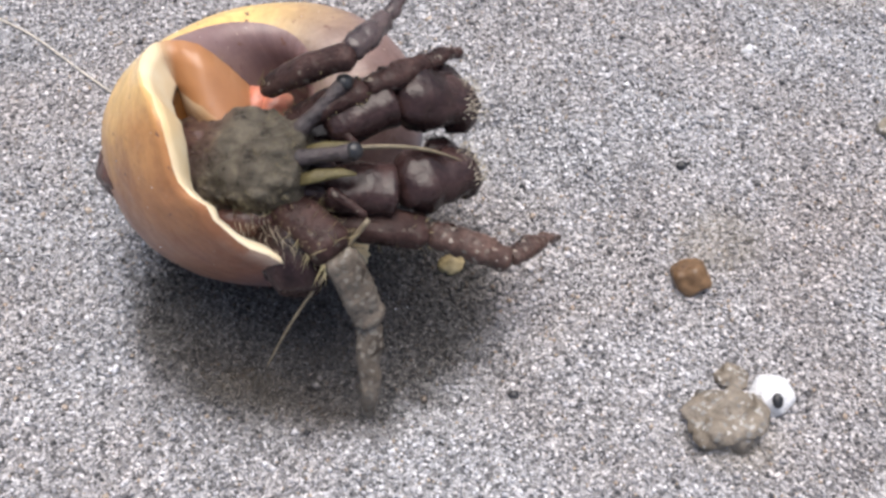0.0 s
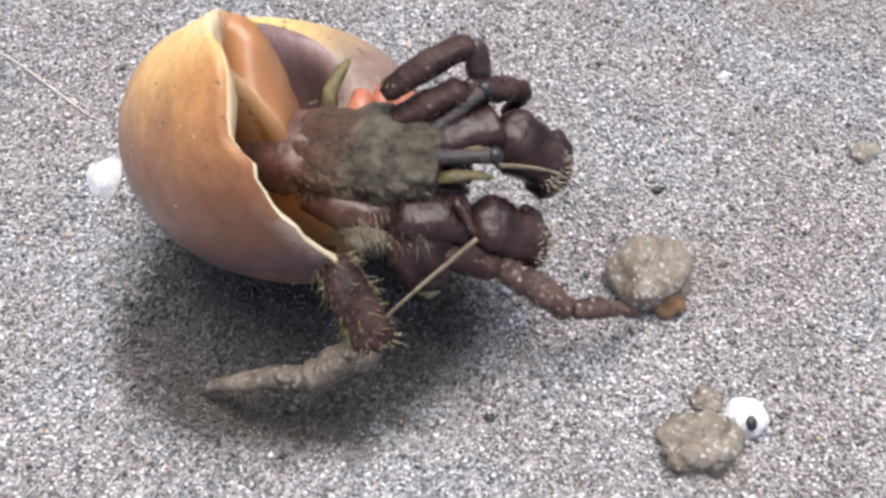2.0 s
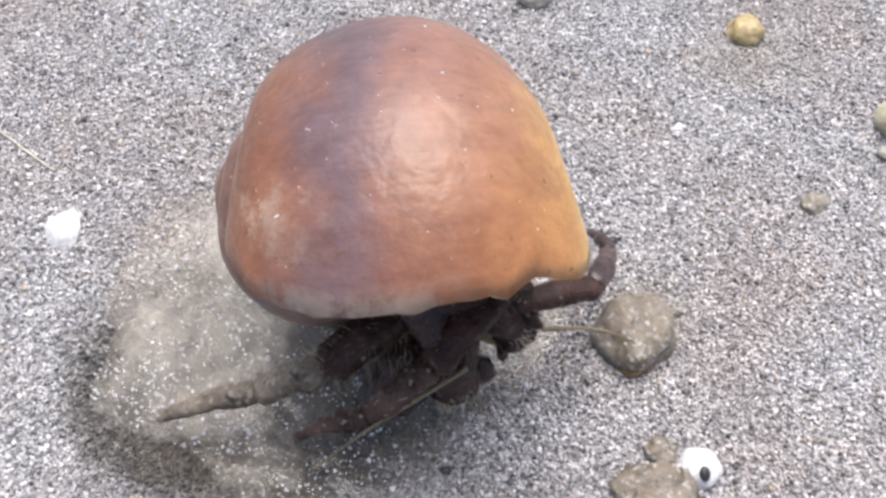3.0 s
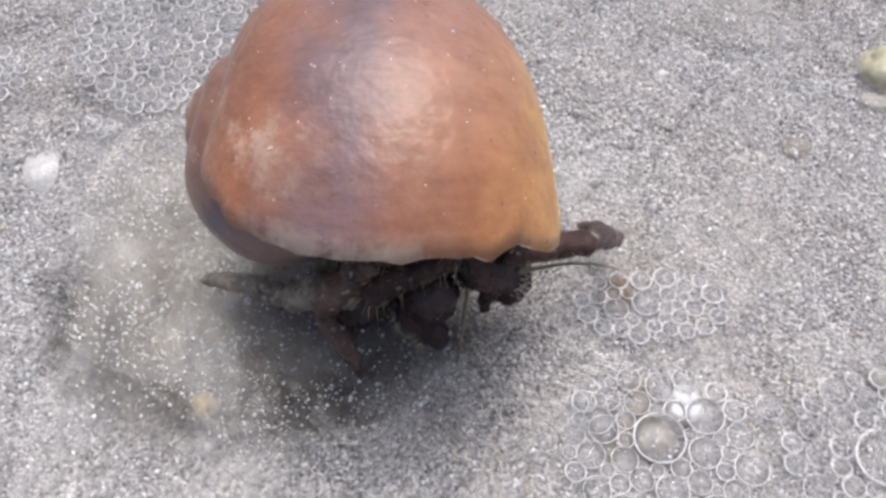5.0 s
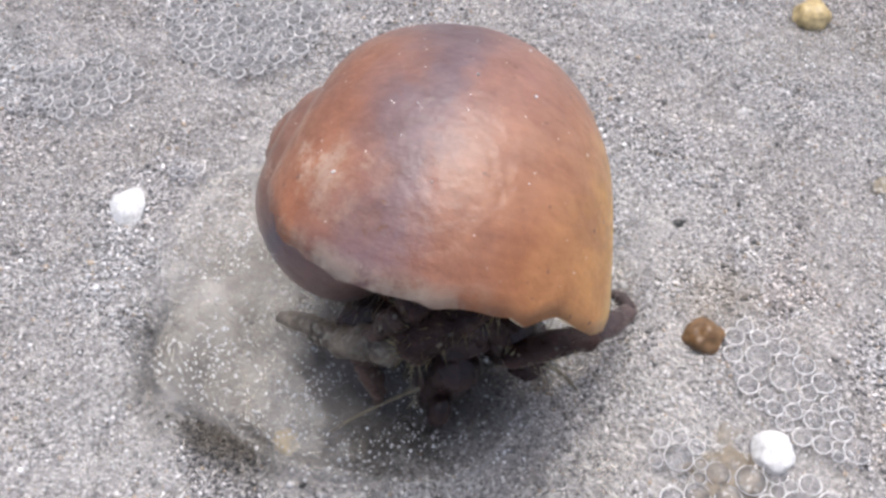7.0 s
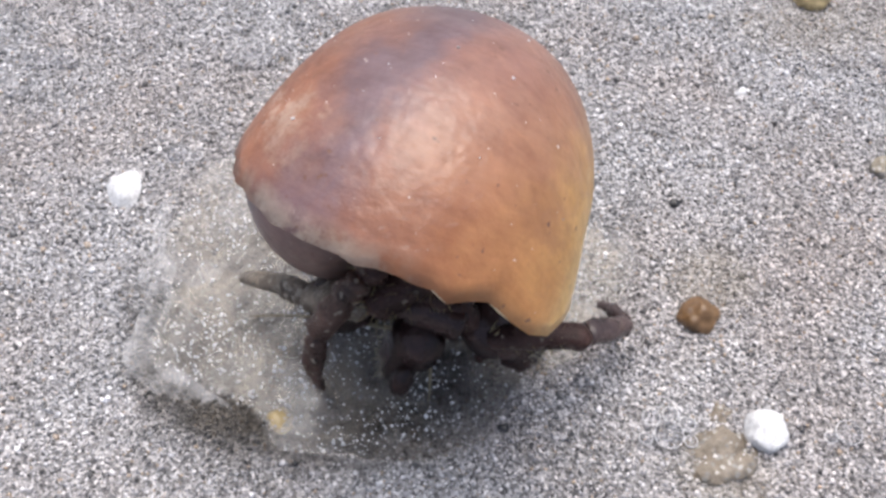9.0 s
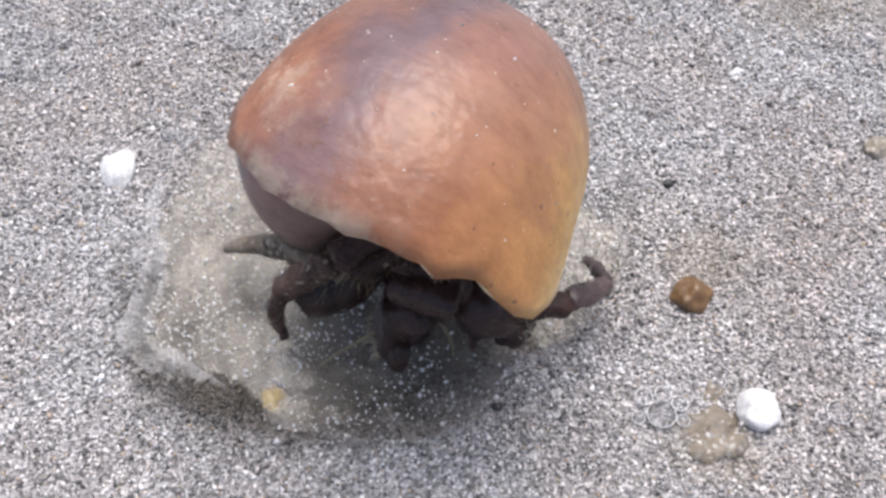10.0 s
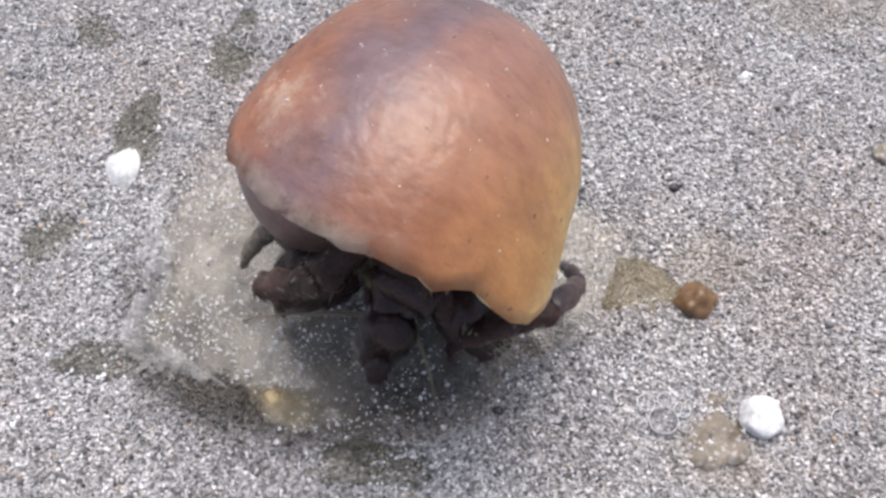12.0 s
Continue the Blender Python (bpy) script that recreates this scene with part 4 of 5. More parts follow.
bmesh.ops.create_icosphere(dot, subdivisions=2, radius=1.0)
for q in dot.verts:
    q.co = Vector((q.co.x * 0.00075, q.co.y * 0.0010, q.co.z * 0.0005))
dot_ob = part("spot", dot, M_BLACK, white, "black spot")
dot_ob.matrix_basis = pose(0.0006, -0.0012, 0.0016, 25, 10, 30)


def fibre():
    bm = bmesh.new()
    pts = []
    for i in range(25):
        u = i / 24
        x, y = -0.082 + 0.0265 * u, 0.0335 - 0.0165 * u + 0.0012 * math.sin(4 * u)
        pts.append(Vector((x, y, sand_at(x, y) + 0.00045)))
    tube(bm, pts, [0.00022] * 25, 6, 1.0)
    return tagged(part("fibre", bm, M_FIBRE, None), "thin pale fibre lying on the sand", "fibre")


thread = fibre()


def weed_blade():
    bm = bmesh.new()
    tube(bm, [Vector((0.0035 * (i - 4), 0.0006 * math.sin(i * 0.8), 0)) for i in range(9)], [0.0003, 0.0007, 0.0009, 0.001, 0.001, 0.0009, 0.0007, 0.0005, 0.0002], 8, 0.3)
    return tagged(part("weed_blade", bm, M_BLADE, None), "dark narrow blade of weed adrift on the water", "seaweed")


blade = weed_blade()


def bubble_mesh(ring):
    """A dome of film standing on a thin pale ring, its white painting the rim highlights."""
    bm = bmesh.new()
    bmesh.ops.create_uvsphere(bm, u_segments=20, v_segments=12, radius=1.0)
    bmesh.ops.delete(bm, geom=[q for q in bm.verts if q.co.z < -0.1], context="VERTS")
    n = 24
    rings = []
    for i in range(n):
        a = 2 * math.pi * i / n
        rings.append([bm.verts.new(((1.0 + ring * math.cos(b)) * math.cos(a), (1.0 + ring * math.cos(b)) * math.sin(a), 1.1 * ring * math.sin(b) + 0.12)) for b in (0, 1.57, 3.14, 4.71)])
    for i in range(n):
        p, q = rings[i], rings[(i + 1) % n]
        for j in range(4):
            bm.faces.new((p[j], q[j], q[(j + 1) % 4], p[(j + 1) % 4])).material_index = 1
    me = bpy.data.meshes.new("bubble")
    bm.to_mesh(me)
    bm.free()
    me.materials.append(M_BUBBLE)
    me.materials.append(M_RIM_GLINT)
    me.shade_smooth()
    return me


BUBBLE, SMALL_BUBBLE = bubble_mesh(0.042), bubble_mesh(0.085)


def foam(rx, ry, count, big, seed, label, small=0.00062):
    """A raft of touching bubbles round its own middle; each bubble a part."""
    raft = tagged(new("foam_raft"), label, "sea foam", "foam on the water")
    rng = random.Random(seed)
    placed = []
    sizes = [big] + [big * rng.uniform(0.42, 0.6) for _ in range(3)] + [small * math.exp(abs(rng.gauss(0, 0.45))) for _ in range(count - 4)]
    for r in sorted(sizes, reverse=True):
        for _ in range(170):
            a, d = rng.uniform(0, 2 * math.pi), math.sqrt(rng.random())
            d = d if placed else 0.15 * d
            x, y = rx * d * math.cos(a), ry * d * math.sin(a)
            gap = min((math.hypot(x - px, y - py) - (r + pr) * 0.97 for px, py, pr in placed), default=0)
            if gap >= 0:
                placed.append((x, y, r))
                break
    for x, y, r in placed:
        b = new("bubble", BUBBLE if r > 0.0015 else SMALL_BUBBLE)
        b.parent = raft
        b.location, b.scale = (x, y, 0.0004 + 0.15 * r), (r, r, r * 0.85)
    return raft


foam_run = foam(0.0125, 0.0110, 290, 0.0036, 31, "drifting raft of clear bubbles around one large bubble", 0.00064)
foam_front = foam(0.0115, 0.0100, 290, 0.0032, 32, "raft of clear bubbles resting on the wet sand", 0.00064)
foam_shell = foam(0.0130, 0.0150, 280, 0.0022, 33, "dense foam of small bubbles beside the shell")
foam_left = foam(0.0085, 0.0065, 60, 0.0018, 34, "loose cluster of bubbles on shallow water")
foam_line = foam(0.0100, 0.0050, 70, 0.0012, 37, "line of tiny bubbles on the water")
ring_a = foam(0.0030, 0.0028, 7, 0.0018, 35, "few bubbles lingering beside a sandy lump")
ring_b = foam(0.0024, 0.0020, 5, 0.0016, 36, "few lone bubbles on wet sand")
ring_c = foam(0.0026, 0.0022, 6, 0.0018, 38, "few bubbles at the puddle's edge")
ring_d = foam(0.0046, 0.0026, 11, 0.0019, 39, "few clear bubbles lingering on wet sand beside the shell")
ring_e = foam(0.0036, 0.0022, 8, 0.0017, 40, "small cluster of bubbles in a wet hollow")


def scum():
    """A pale uneven thread of froth, bent to the puddle's rim."""
    cx, cy, rx, ry = PIT
    bm = bmesh.new()
    n = 60
    path, radii = [], []
    for i in range(n + 1):
        a = radians(146 + 102 * i / n)
        k = 1 + 0.06 * math.sin(3 * a + 0.6) + 0.05 * math.sin(5 * a + 2) + 0.03 * math.sin(9 * a) - 0.02 + 0.006 * math.sin(i * 0.35)
        path.append(Vector((cx + rx * k * math.cos(a), cy + ry * k * math.sin(a), 0)))
        radii.append(0.0021 * (0.15 + math.sin(math.pi * i / n)) * (1 + 0.3 * math.sin(i * 0.55) * math.sin(i * 0.23)))
    tube(bm, path, radii, 14, 0.07, 0.0005, 3.0)
    return tagged(part("froth_line", bm, M_FROTH, None), "thin pale line of froth along the puddle's rim", "sea foam", "foam on the water")


froth = scum()


# ---- what moves ----
def axes_pose(x, y, z, a, n):
    """Pose with local z along a and local -y along n (the way the mouth faces)."""
    za = Vector(a).normalized()
    ya = -(Vector(n) - Vector(n).dot(za) * za).normalized()
    xa = ya.cross(za)
    m = Matrix((xa, ya, za)).transposed().to_4x4()
    m.translation = (x, y, z)
    return m


def along(a, b):
    """Pose at a with local x towards b and local z as upright as can be."""
    xa = (b - a).normalized()
    ya = Vector((0, 0, 1)).cross(xa)
    ya = ya.normalized() if ya.length > 0.05 else Vector((0, 1, 0))
    m = Matrix((xa, ya, xa.cross(ya))).transposed().to_4x4()
    m.translation = a
    return m


def walk_limb(pieces, lens, rows, anchor=1.0):
    """Rows of seconds and the joints, in millimetres; pieces keep their length and take the joints' directions, ending at the tip."""
    ways = [[] for _ in pieces]
    for t, *joints in rows:
        j = [Vector(p) * 0.001 for p in joints]
        reach = sum(((j[i + 1] - j[i]).normalized() * lens[i] * 0.97 for i in range(len(lens))), Vector())
        at, first = j[0] + (j[-1] - j[0] - reach) * (anchor if t >= 2.8 else 0.4 * anchor), None
        for i in range(len(lens)):
            m = along(at, at + (j[i + 1] - j[i]).normalized() * lens[i])
            at = m @ Vector((lens[i] * 0.97, 0, 0))
            ways[i].append((t, m if i == 0 else first.inverted() @ m))
            first = first or m
        if len(pieces) > len(lens):
            ways[-1].append((t, ways[1][-1][1] @ pose(0, 0, 0, 0, 0, 6 + 5 * math.sin(t * 2.1))))
    for piece, way in zip(pieces, ways):
        walk(piece, way)


SHELL_WAY = [
    (0, axes_pose(-0.0168, 0.0010, -0.0050, (0.404, -0.113, -0.908), (0.913, 0.120, 0.391))),
    (1, axes_pose(-0.0161, 0.0008, -0.0038, (0.412, -0.090, -0.907), (0.905, 0.153, 0.396))),
    (1.5, axes_pose(-0.0170, -0.0015, -0.0053, (0.260, -0.214, -0.942), (0.964, -0.006, 0.268))),
    (2, axes_pose(-0.0164, -0.0002, -0.0053, (0.164, -0.281, -0.946), (0.985, 0.104, 0.139))),
    (2.2, axes_pose(-0.0196, -0.0009, -0.0043, (-0.240, -0.286, -0.928), (0.967, 0.010, -0.253))),
    (2.3, axes_pose(-0.0218, -0.0004, -0.0018, (-0.499, -0.277, -0.822), (0.862, -0.056, -0.504))),
    (2.4, axes_pose(-0.0249, -0.0006, 0.0043, (-0.779, -0.197, -0.595), (0.627, -0.229, -0.745))),
    (2.5, axes_pose(-0.0233, -0.0024, 0.0126, (-0.901, -0.002, -0.433), (0.395, -0.416, -0.819))),
    (2.8, axes_pose(-0.0234, -0.0057, 0.0249, (-0.981, 0.181, 0.070), (-0.170, -0.630, -0.758))),
    (3.5, axes_pose(-0.0227, -0.0096, 0.0276, (-0.981, 0.006, 0.192), (-0.160, -0.583, -0.796))),
    (3.7, axes_pose(-0.0227, -0.0096, 0.0276, (-0.981, 0.006, 0.192), (-0.160, -0.583, -0.796))),
    (5.3, axes_pose(-0.0239, -0.0073, 0.0291, (-0.922, 0.170, 0.348), (-0.377, -0.598, -0.707))),
    (5.5, axes_pose(-0.0239, -0.0073, 0.0291, (-0.922, 0.170, 0.348), (-0.377, -0.598, -0.707))),
    (6.5, axes_pose(-0.0236, -0.0055, 0.0286, (-0.872, 0.326, 0.365), (-0.489, -0.555, -0.673))),
    (7, axes_pose(-0.0246, -0.0042, 0.0284, (-0.855, 0.355, 0.379), (-0.519, -0.562, -0.645))),
    (9, axes_pose(-0.0229, -0.0023, 0.0290, (-0.755, 0.566, 0.331), (-0.633, -0.497, -0.594))),
    (10.5, axes_pose(-0.0221, -0.0013, 0.0298, (-0.708, 0.604, 0.366), (-0.688, -0.473, -0.550))),
    (12, axes_pose(-0.0235, -0.0011, 0.0285, (-0.734, 0.565, 0.377), (-0.663, -0.473, -0.580))),
]


def motions():
    walk(crab_shell, SHELL_WAY)
    walk_limb(near_front, LEN_NEAR_FRONT, [
        (0, (-16.9, -18.6, 18), (-7.3, -18.7, 16), (2.1, -19.8, 12), (8.5, -13.4, 6)),
        (1, (-14.3, -18.7, 18), (-6, -18.2, 16), (4.1, -20.8, 12), (7.7, -11.3, 6)),
        (1.5, (-12.2, -18.1, 18), (-2.8, -17.4, 16), (4.9, -19.8, 12), (14.5, -14.7, 5)),
        (2, (-5.3, -18.8, 18), (2.9, -20, 16), (9.9, -22.5, 12), (22, -19.4, 4)),
        (2.2, (0.1, -19.7, 18), (7.5, -22.5, 16), (15.1, -25.8, 12), (23.1, -21.7, 4)),
        (2.3, (4.1, -20, 17), (10.8, -24, 15), (17.2, -28.7, 10), (21.3, -30.5, 2)),
        (2.5, (6, -21.9, 16), (8.6, -27.7, 14), (9.8, -32.4, 8), (10, -37.3, 1)),
        (2.8, (3.3, -23, 15), (-0.1, -26.9, 13), (-6.4, -30, 7), (-16.1, -31.1, 1)),
        (3.5, (7.2, -22, 16), (2.3, -26.3, 14), (-4.1, -28.9, 7), (-11.8, -28, 1)),
        (5.3, (0.7, -21.2, 14), (-4.1, -24.9, 12), (-7.9, -26.4, 7), (-6, -27.3, 2)),
        (6.5, (-4.4, -24.7, 14), (-9.1, -27, 12), (-11.8, -28.3, 7), (-11.2, -28.6, 1)),
        (7, (-5.8, -24.3, 14), (-10.5, -27.1, 12), (-13.5, -27.6, 7), (-12.9, -27.9, 1)),
        (9, (-9.6, -21, 14), (-15, -25.8, 12), (-18.6, -27.4, 7), (-19, -28, 1)),
        (10.5, (-12.8, -20.8, 14), (-18.4, -23.3, 12), (-23.6, -21.6, 7), (-24, -21.3, 1)),
        (12, (-13.9, -20.6, 14), (-17.9, -24.2, 12), (-24.7, -21.9, 7), (-24.4, -20.6, 1)),
    ])
    walk_limb(near_back, LEN_NEAR_BACK, [
        (0, (-23.7, -18.2, 18), (-17.1, -24.9, 19), (-14.4, -28.2, 11), (-14.8, -32.9, 3)),
        (1, (-21.7, -17.9, 18), (-17.1, -25.4, 19), (-16.4, -29.5, 11), (-21.9, -33.4, 3)),
        (1.5, (-18.8, -20.1, 18), (-10.8, -29.5, 13), (-17.3, -30.4, 7), (-31.3, -31.6, 2)),
        (2, (-14, -20.4, 18), (-8.6, -29.1, 13), (-17.2, -30.4, 7), (-32.9, -30, 2)),
        (2.2, (-11.4, -20.5, 18), (-7.4, -26.7, 14), (-15.3, -30.1, 7), (-33, -30.5, 2)),
        (2.3, (-8, -21.3, 18), (-6.7, -27.5, 14), (-15.4, -30.1, 7), (-32.9, -32, 2)),
        (2.5, (-4.8, -20.1, 17), (-9.6, -25.3, 14), (-18.5, -26.7, 7), (-34, -30.5, 2)),
        (2.8, (-6.9, -21.3, 15), (-12.4, -25.6, 13), (-20.7, -26.4, 7), (-32.5, -30.2, 2)),
        (3.5, (-5.2, -22, 15), (-11.4, -24, 13), (-19.2, -22.4, 8), (-28.1, -17.1, 6)),
        (5.3, (-6.4, -19, 13), (-12.8, -21.2, 11), (-18.4, -20, 8), (-25.1, -17.1, 5)),
        (6.5, (-12.8, -20.5, 13), (-18.5, -22.6, 11), (-22.6, -20.5, 8), (-27.5, -17.5, 5)),
        (7, (-13.5, -20.2, 13), (-18.4, -22.3, 11), (-22.5, -20.2, 8), (-26.2, -17.2, 5)),
        (9, (-15.5, -17.5, 13), (-21.3, -19.6, 11), (-25.6, -17.3, 8), (-30.7, -14.2, 5)),
        (10.5, (-16.8, -16.5, 13), (-21.9, -18.2, 11), (-27.3, -14.2, 8), (-32.2, -12.5, 4)),
        (12, (-18.7, -15.8, 13), (-23.1, -17.6, 11), (-26.9, -14.8, 8), (-29.9, -15, 4)),
    ])
    walk_limb(far_front, LEN_FAR_FRONT, [
        (0, (-25.3, -6.3, 27), (-16.4, -5.5, 31), (-13.3, 1.1, 29), (-9.2, 12.6, 26)),
        (1, (-22.1, -5.5, 27), (-12.6, -4.3, 31), (-8.9, 1.5, 29), (-9.3, 12, 26)),
        (1.5, (-15.6, -4.8, 26), (-5.1, -1.4, 30), (-6.3, 7.5, 28), (-11.5, 11, 24)),
        (2, (-8.1, -2.8, 25), (-1.1, 0.8, 27), (-0.4, 0.3, 24), (-3.3, 0.2, 22)),
        (2.2, (-4.7, -1.1, 24), (0.9, 4.6, 26), (3.8, 3, 23), (0.2, 0.9, 20)),
        (2.3, (-2, -0.7, 24), (3.4, 4.6, 26), (7.1, 2.4, 22), (3.2, 2.5, 18)),
        (2.5, (6.4, -7.1, 20), (11.6, -4.7, 18), (14.4, -5, 16), (13, 0.3, 14)),
        (2.8, (13.5, -15.2, 14), (21.8, -12.9, 13), (24.8, -6.1, 10), (22.5, 0.6, 6)),
        (3.5, (20.4, -16, 14), (25.1, -13.7, 13), (28.4, -6.6, 9), (28, 0.7, 4)),
        (5.3, (17.9, -19, 13), (25.5, -17.1, 12), (28.7, -14.3, 8), (25, -10.1, 4)),
        (6.5, (10, -24.3, 12), (16.5, -21.8, 11), (20.9, -17.5, 8), (19.6, -12.9, 4)),
        (7, (9.3, -23.9, 12), (15.1, -21.7, 11), (19.4, -17.5, 8), (18.2, -12.5, 4)),
        (9, (8.2, -26.1, 12), (15, -25.5, 11), (19.6, -22.1, 7), (17.2, -16.9, 3)),
        (10.5, (5.6, -26.3, 12), (12.6, -24.2, 11), (17.9, -18.6, 7), (15.4, -10.8, 3)),
        (12, (4, -27, 12), (10.9, -24, 11), (14.3, -18.3, 7), (12.6, -13.3, 3)),
    ])
    walk_limb(far_back, LEN_FAR_BACK, [
        (0, (-22.3, -8.1, 24), (-14.1, -6.3, 27), (-7.6, -0.7, 25), (-3.5, 3.8, 22)),
        (1, (-19.7, -7.4, 24), (-11.5, -4.7, 27), (-4.2, -0.8, 25), (0, 1.8, 22)),
        (1.5, (-15.1, -5.3, 24), (-8.2, -4.4, 27), (-0, -0.9, 25), (0.7, -1.5, 22)),
        (2, (-7.4, -4.7, 23), (-0.5, -2.4, 25), (6, 0.1, 22), (4.7, -0.1, 19)),
        (2.2, (-1.9, -5.8, 22), (3.6, -3.9, 24), (10.4, -1.1, 20), (6.8, -1.8, 18)),
        (2.3, (0.8, -5.9, 21), (5.8, -3.1, 23), (12, -4.5, 19), (7.6, -1.6, 16)),
        (2.5, (5.7, -8.2, 18), (10.2, -3.6, 19), (14.1, -4.8, 15), (11.5, -1.1, 12)),
        (2.8, (5.6, -17.9, 13), (9.9, -17.9, 13), (11.6, -19.2, 8), (11.2, -19, 3)),
        (3.5, (10.2, -19.5, 13), (14.5, -19.5, 13), (16.4, -19.2, 8), (16.1, -18.2, 3)),
        (5.3, (5.7, -19.3, 12), (9.3, -20.9, 12), (10.9, -22, 8), (10.5, -21.1, 3)),
        (6.5, (0.4, -24.3, 12), (4.5, -25.1, 12), (6.7, -25.3, 8), (6.3, -24.3, 3)),
        (7, (-1, -23.9, 12), (3.1, -24.7, 12), (5.4, -24.9, 8), (5, -23.1, 3)),
        (9, (-3.4, -23.8, 12), (0, -25.4, 12), (2.1, -25.5, 8), (1.5, -25.3, 3)),
        (10.5, (-3.2, -24, 12), (0.2, -24.8, 12), (2.3, -25.7, 8), (1.9, -26.3, 3)),
        (12, (-5.5, -24.8, 12), (-2, -27.1, 12), (-0.7, -28, 8), (-1.5, -27.9, 3)),
    ])
    walk_limb(big_claw, LEN_BIG_CLAW, [
        (0, (-18.2, -9.4, 24), (-10.9, -5.1, 25), (-0.6, -2.8, 20)),
        (1, (-15.5, -9.9, 24), (-7.6, -6.1, 25), (1.4, -4.7, 20)),
        (1.5, (-9.6, -8.9, 23), (-2.8, -6.2, 24), (5.3, -8, 19)),
        (2, (-1.2, -7.5, 22), (5.1, -4.9, 22), (10.9, -8, 18)),
        (2.2, (4.3, -9.4, 21), (9.2, -7.7, 21), (14, -10.9, 17)),
        (2.3, (6.3, -12.2, 20), (11.2, -10.5, 20), (16.1, -13.1, 15)),
        (2.5, (6.1, -17.5, 18), (11.9, -13.6, 17), (16.1, -16.4, 12)),
        (2.8, (5.5, -18.4, 14), (9.9, -17.1, 13), (13.6, -19.8, 9)),
        (3.5, (9.5, -19.2, 14), (13.9, -17.9, 13), (18.5, -19, 9)),
        (5.3, (6.4, -19.8, 13), (10.8, -19.2, 12), (16.1, -20.4, 8)),
        (6.5, (1.7, -24.1, 13), (5.9, -23.9, 12), (9.7, -24.8, 7)),
        (7, (0.4, -23.7, 13), (4.5, -23.9, 12), (8.3, -24.4, 7)),
        (9, (-2, -24.4, 13), (2.8, -25.3, 12), (8.4, -25.8, 7)),
        (10.5, (-2.5, -24.6, 13), (2.3, -25.5, 12), (7.9, -25.1, 7)),
        (12, (-4.1, -24.6, 13), (0.7, -26.3, 12), (4.8, -27.4, 7)),
    ])
    walk_limb(small_claw, LEN_SMALL_CLAW, [
        (0, (-18.1, -16.2, 21), (-10.2, -15.1, 20), (-1, -10.2, 17)),
        (1, (-15.5, -16.7, 21), (-7.6, -15.7, 20), (0.6, -11.6, 17)),
        (1.5, (-12.1, -17.4, 20), (-4.2, -15.1, 19), (4.2, -13.1, 16)),
        (2, (-5.2, -16.9, 20), (2.9, -15.6, 18), (8.6, -16.2, 15)),
        (2.2, (-2, -18.6, 20), (4.9, -17.5, 17), (11.4, -17.6, 13)),
        (2.3, (0, -19, 18), (4.8, -21, 16), (10.6, -22.4, 10)),
        (2.5, (2.6, -20.9, 17), (6.1, -22.6, 13), (9.3, -23.3, 6)),
        (2.8, (1.3, -20.8, 14), (4.1, -22.4, 11), (6.4, -24.5, 4)),
        (3.5, (5.2, -20.8, 14), (7.3, -22.4, 11), (6.7, -24.5, 4)),
        (5.3, (1.4, -20.6, 13), (2.9, -22.3, 10), (1.4, -23.6, 3)),
        (6.5, (-2.4, -24.9, 13), (-1.7, -26.4, 10), (-5.4, -26.8, 3)),
        (7, (-3.7, -24.5, 13), (-3.1, -26, 10), (-6.7, -26.4, 3)),
        (9, (-6.1, -22.8, 13), (-6.2, -25, 10), (-10.2, -25.3, 3)),
        (10.5, (-7.3, -22.2, 13), (-7.4, -24.5, 10), (-10.7, -25.6, 3)),
        (12, (-9.7, -23.1, 13), (-9, -26.1, 10), (-12.4, -26.5, 3)),
    ])
    walk_limb(antenna, LEN_ANTENNA, [
        (0, (-17.2, -18.5, 25), (-13.7, -20.8, 24), (-23.9, -30.3, 10)),
        (1, (-13.7, -17.8, 25), (-10.8, -20.6, 24), (-23.4, -31.6, 10)),
        (1.5, (-6.4, -15.7, 24), (-3.5, -19.7, 23), (-20.8, -36.2, 6)),
        (2, (0.1, -14.9, 23), (2, -19, 22), (-18.5, -34, 6)),
        (2.2, (6, -16.4, 22), (6.8, -21, 20), (-11.9, -30.8, 6)),
        (2.3, (7.4, -17.9, 20), (10.4, -21, 18), (-2.8, -26.3, 10)),
        (2.5, (8.1, -19.2, 18), (9.4, -23.5, 16), (-0.8, -27, 8)),
        (2.8, (6.8, -20.6, 15), (5.7, -24, 14), (-13.3, -25.1, 4)),
        (3.5, (10.1, -18.8, 16), (11.8, -22.7, 13), (14, -28.2, 3)),
        (5.3, (6.4, -18.9, 15), (7, -20.9, 12), (6.2, -23.6, 3)),
        (5.5, (4.3, -19.4, 15), (5.6, -22.6, 12), (4.9, -23.6, 3)),
        (6, (-0.4, -22.5, 15), (-0.1, -24.7, 12), (-18, -23.2, 4)),
        (6.5, (0.4, -23.1, 14), (0.4, -24.9, 11), (-12.2, -27.2, 3)),
        (7, (-1, -23.1, 14), (-0.6, -25.3, 11), (-13.4, -28.9, 3)),
        (9, (-5.8, -21, 14), (-6.2, -24.4, 11), (-31.4, -19.3, 4)),
        (9.5, (-6.4, -21.9, 14), (-5.3, -24.5, 11), (-12.2, -27.7, 3)),
        (10.5, (-8, -20.8, 14), (-7.4, -24.2, 11), (-16.4, -23.3, 3)),
        (11.5, (-10.1, -20.6, 14), (-10.5, -23.7, 11), (-26.1, -19.5, 3)),
        (12, (-11.4, -22.1, 14), (-11.7, -23.5, 11), (-25.5, -21.1, 3)),
    ], 0.0)
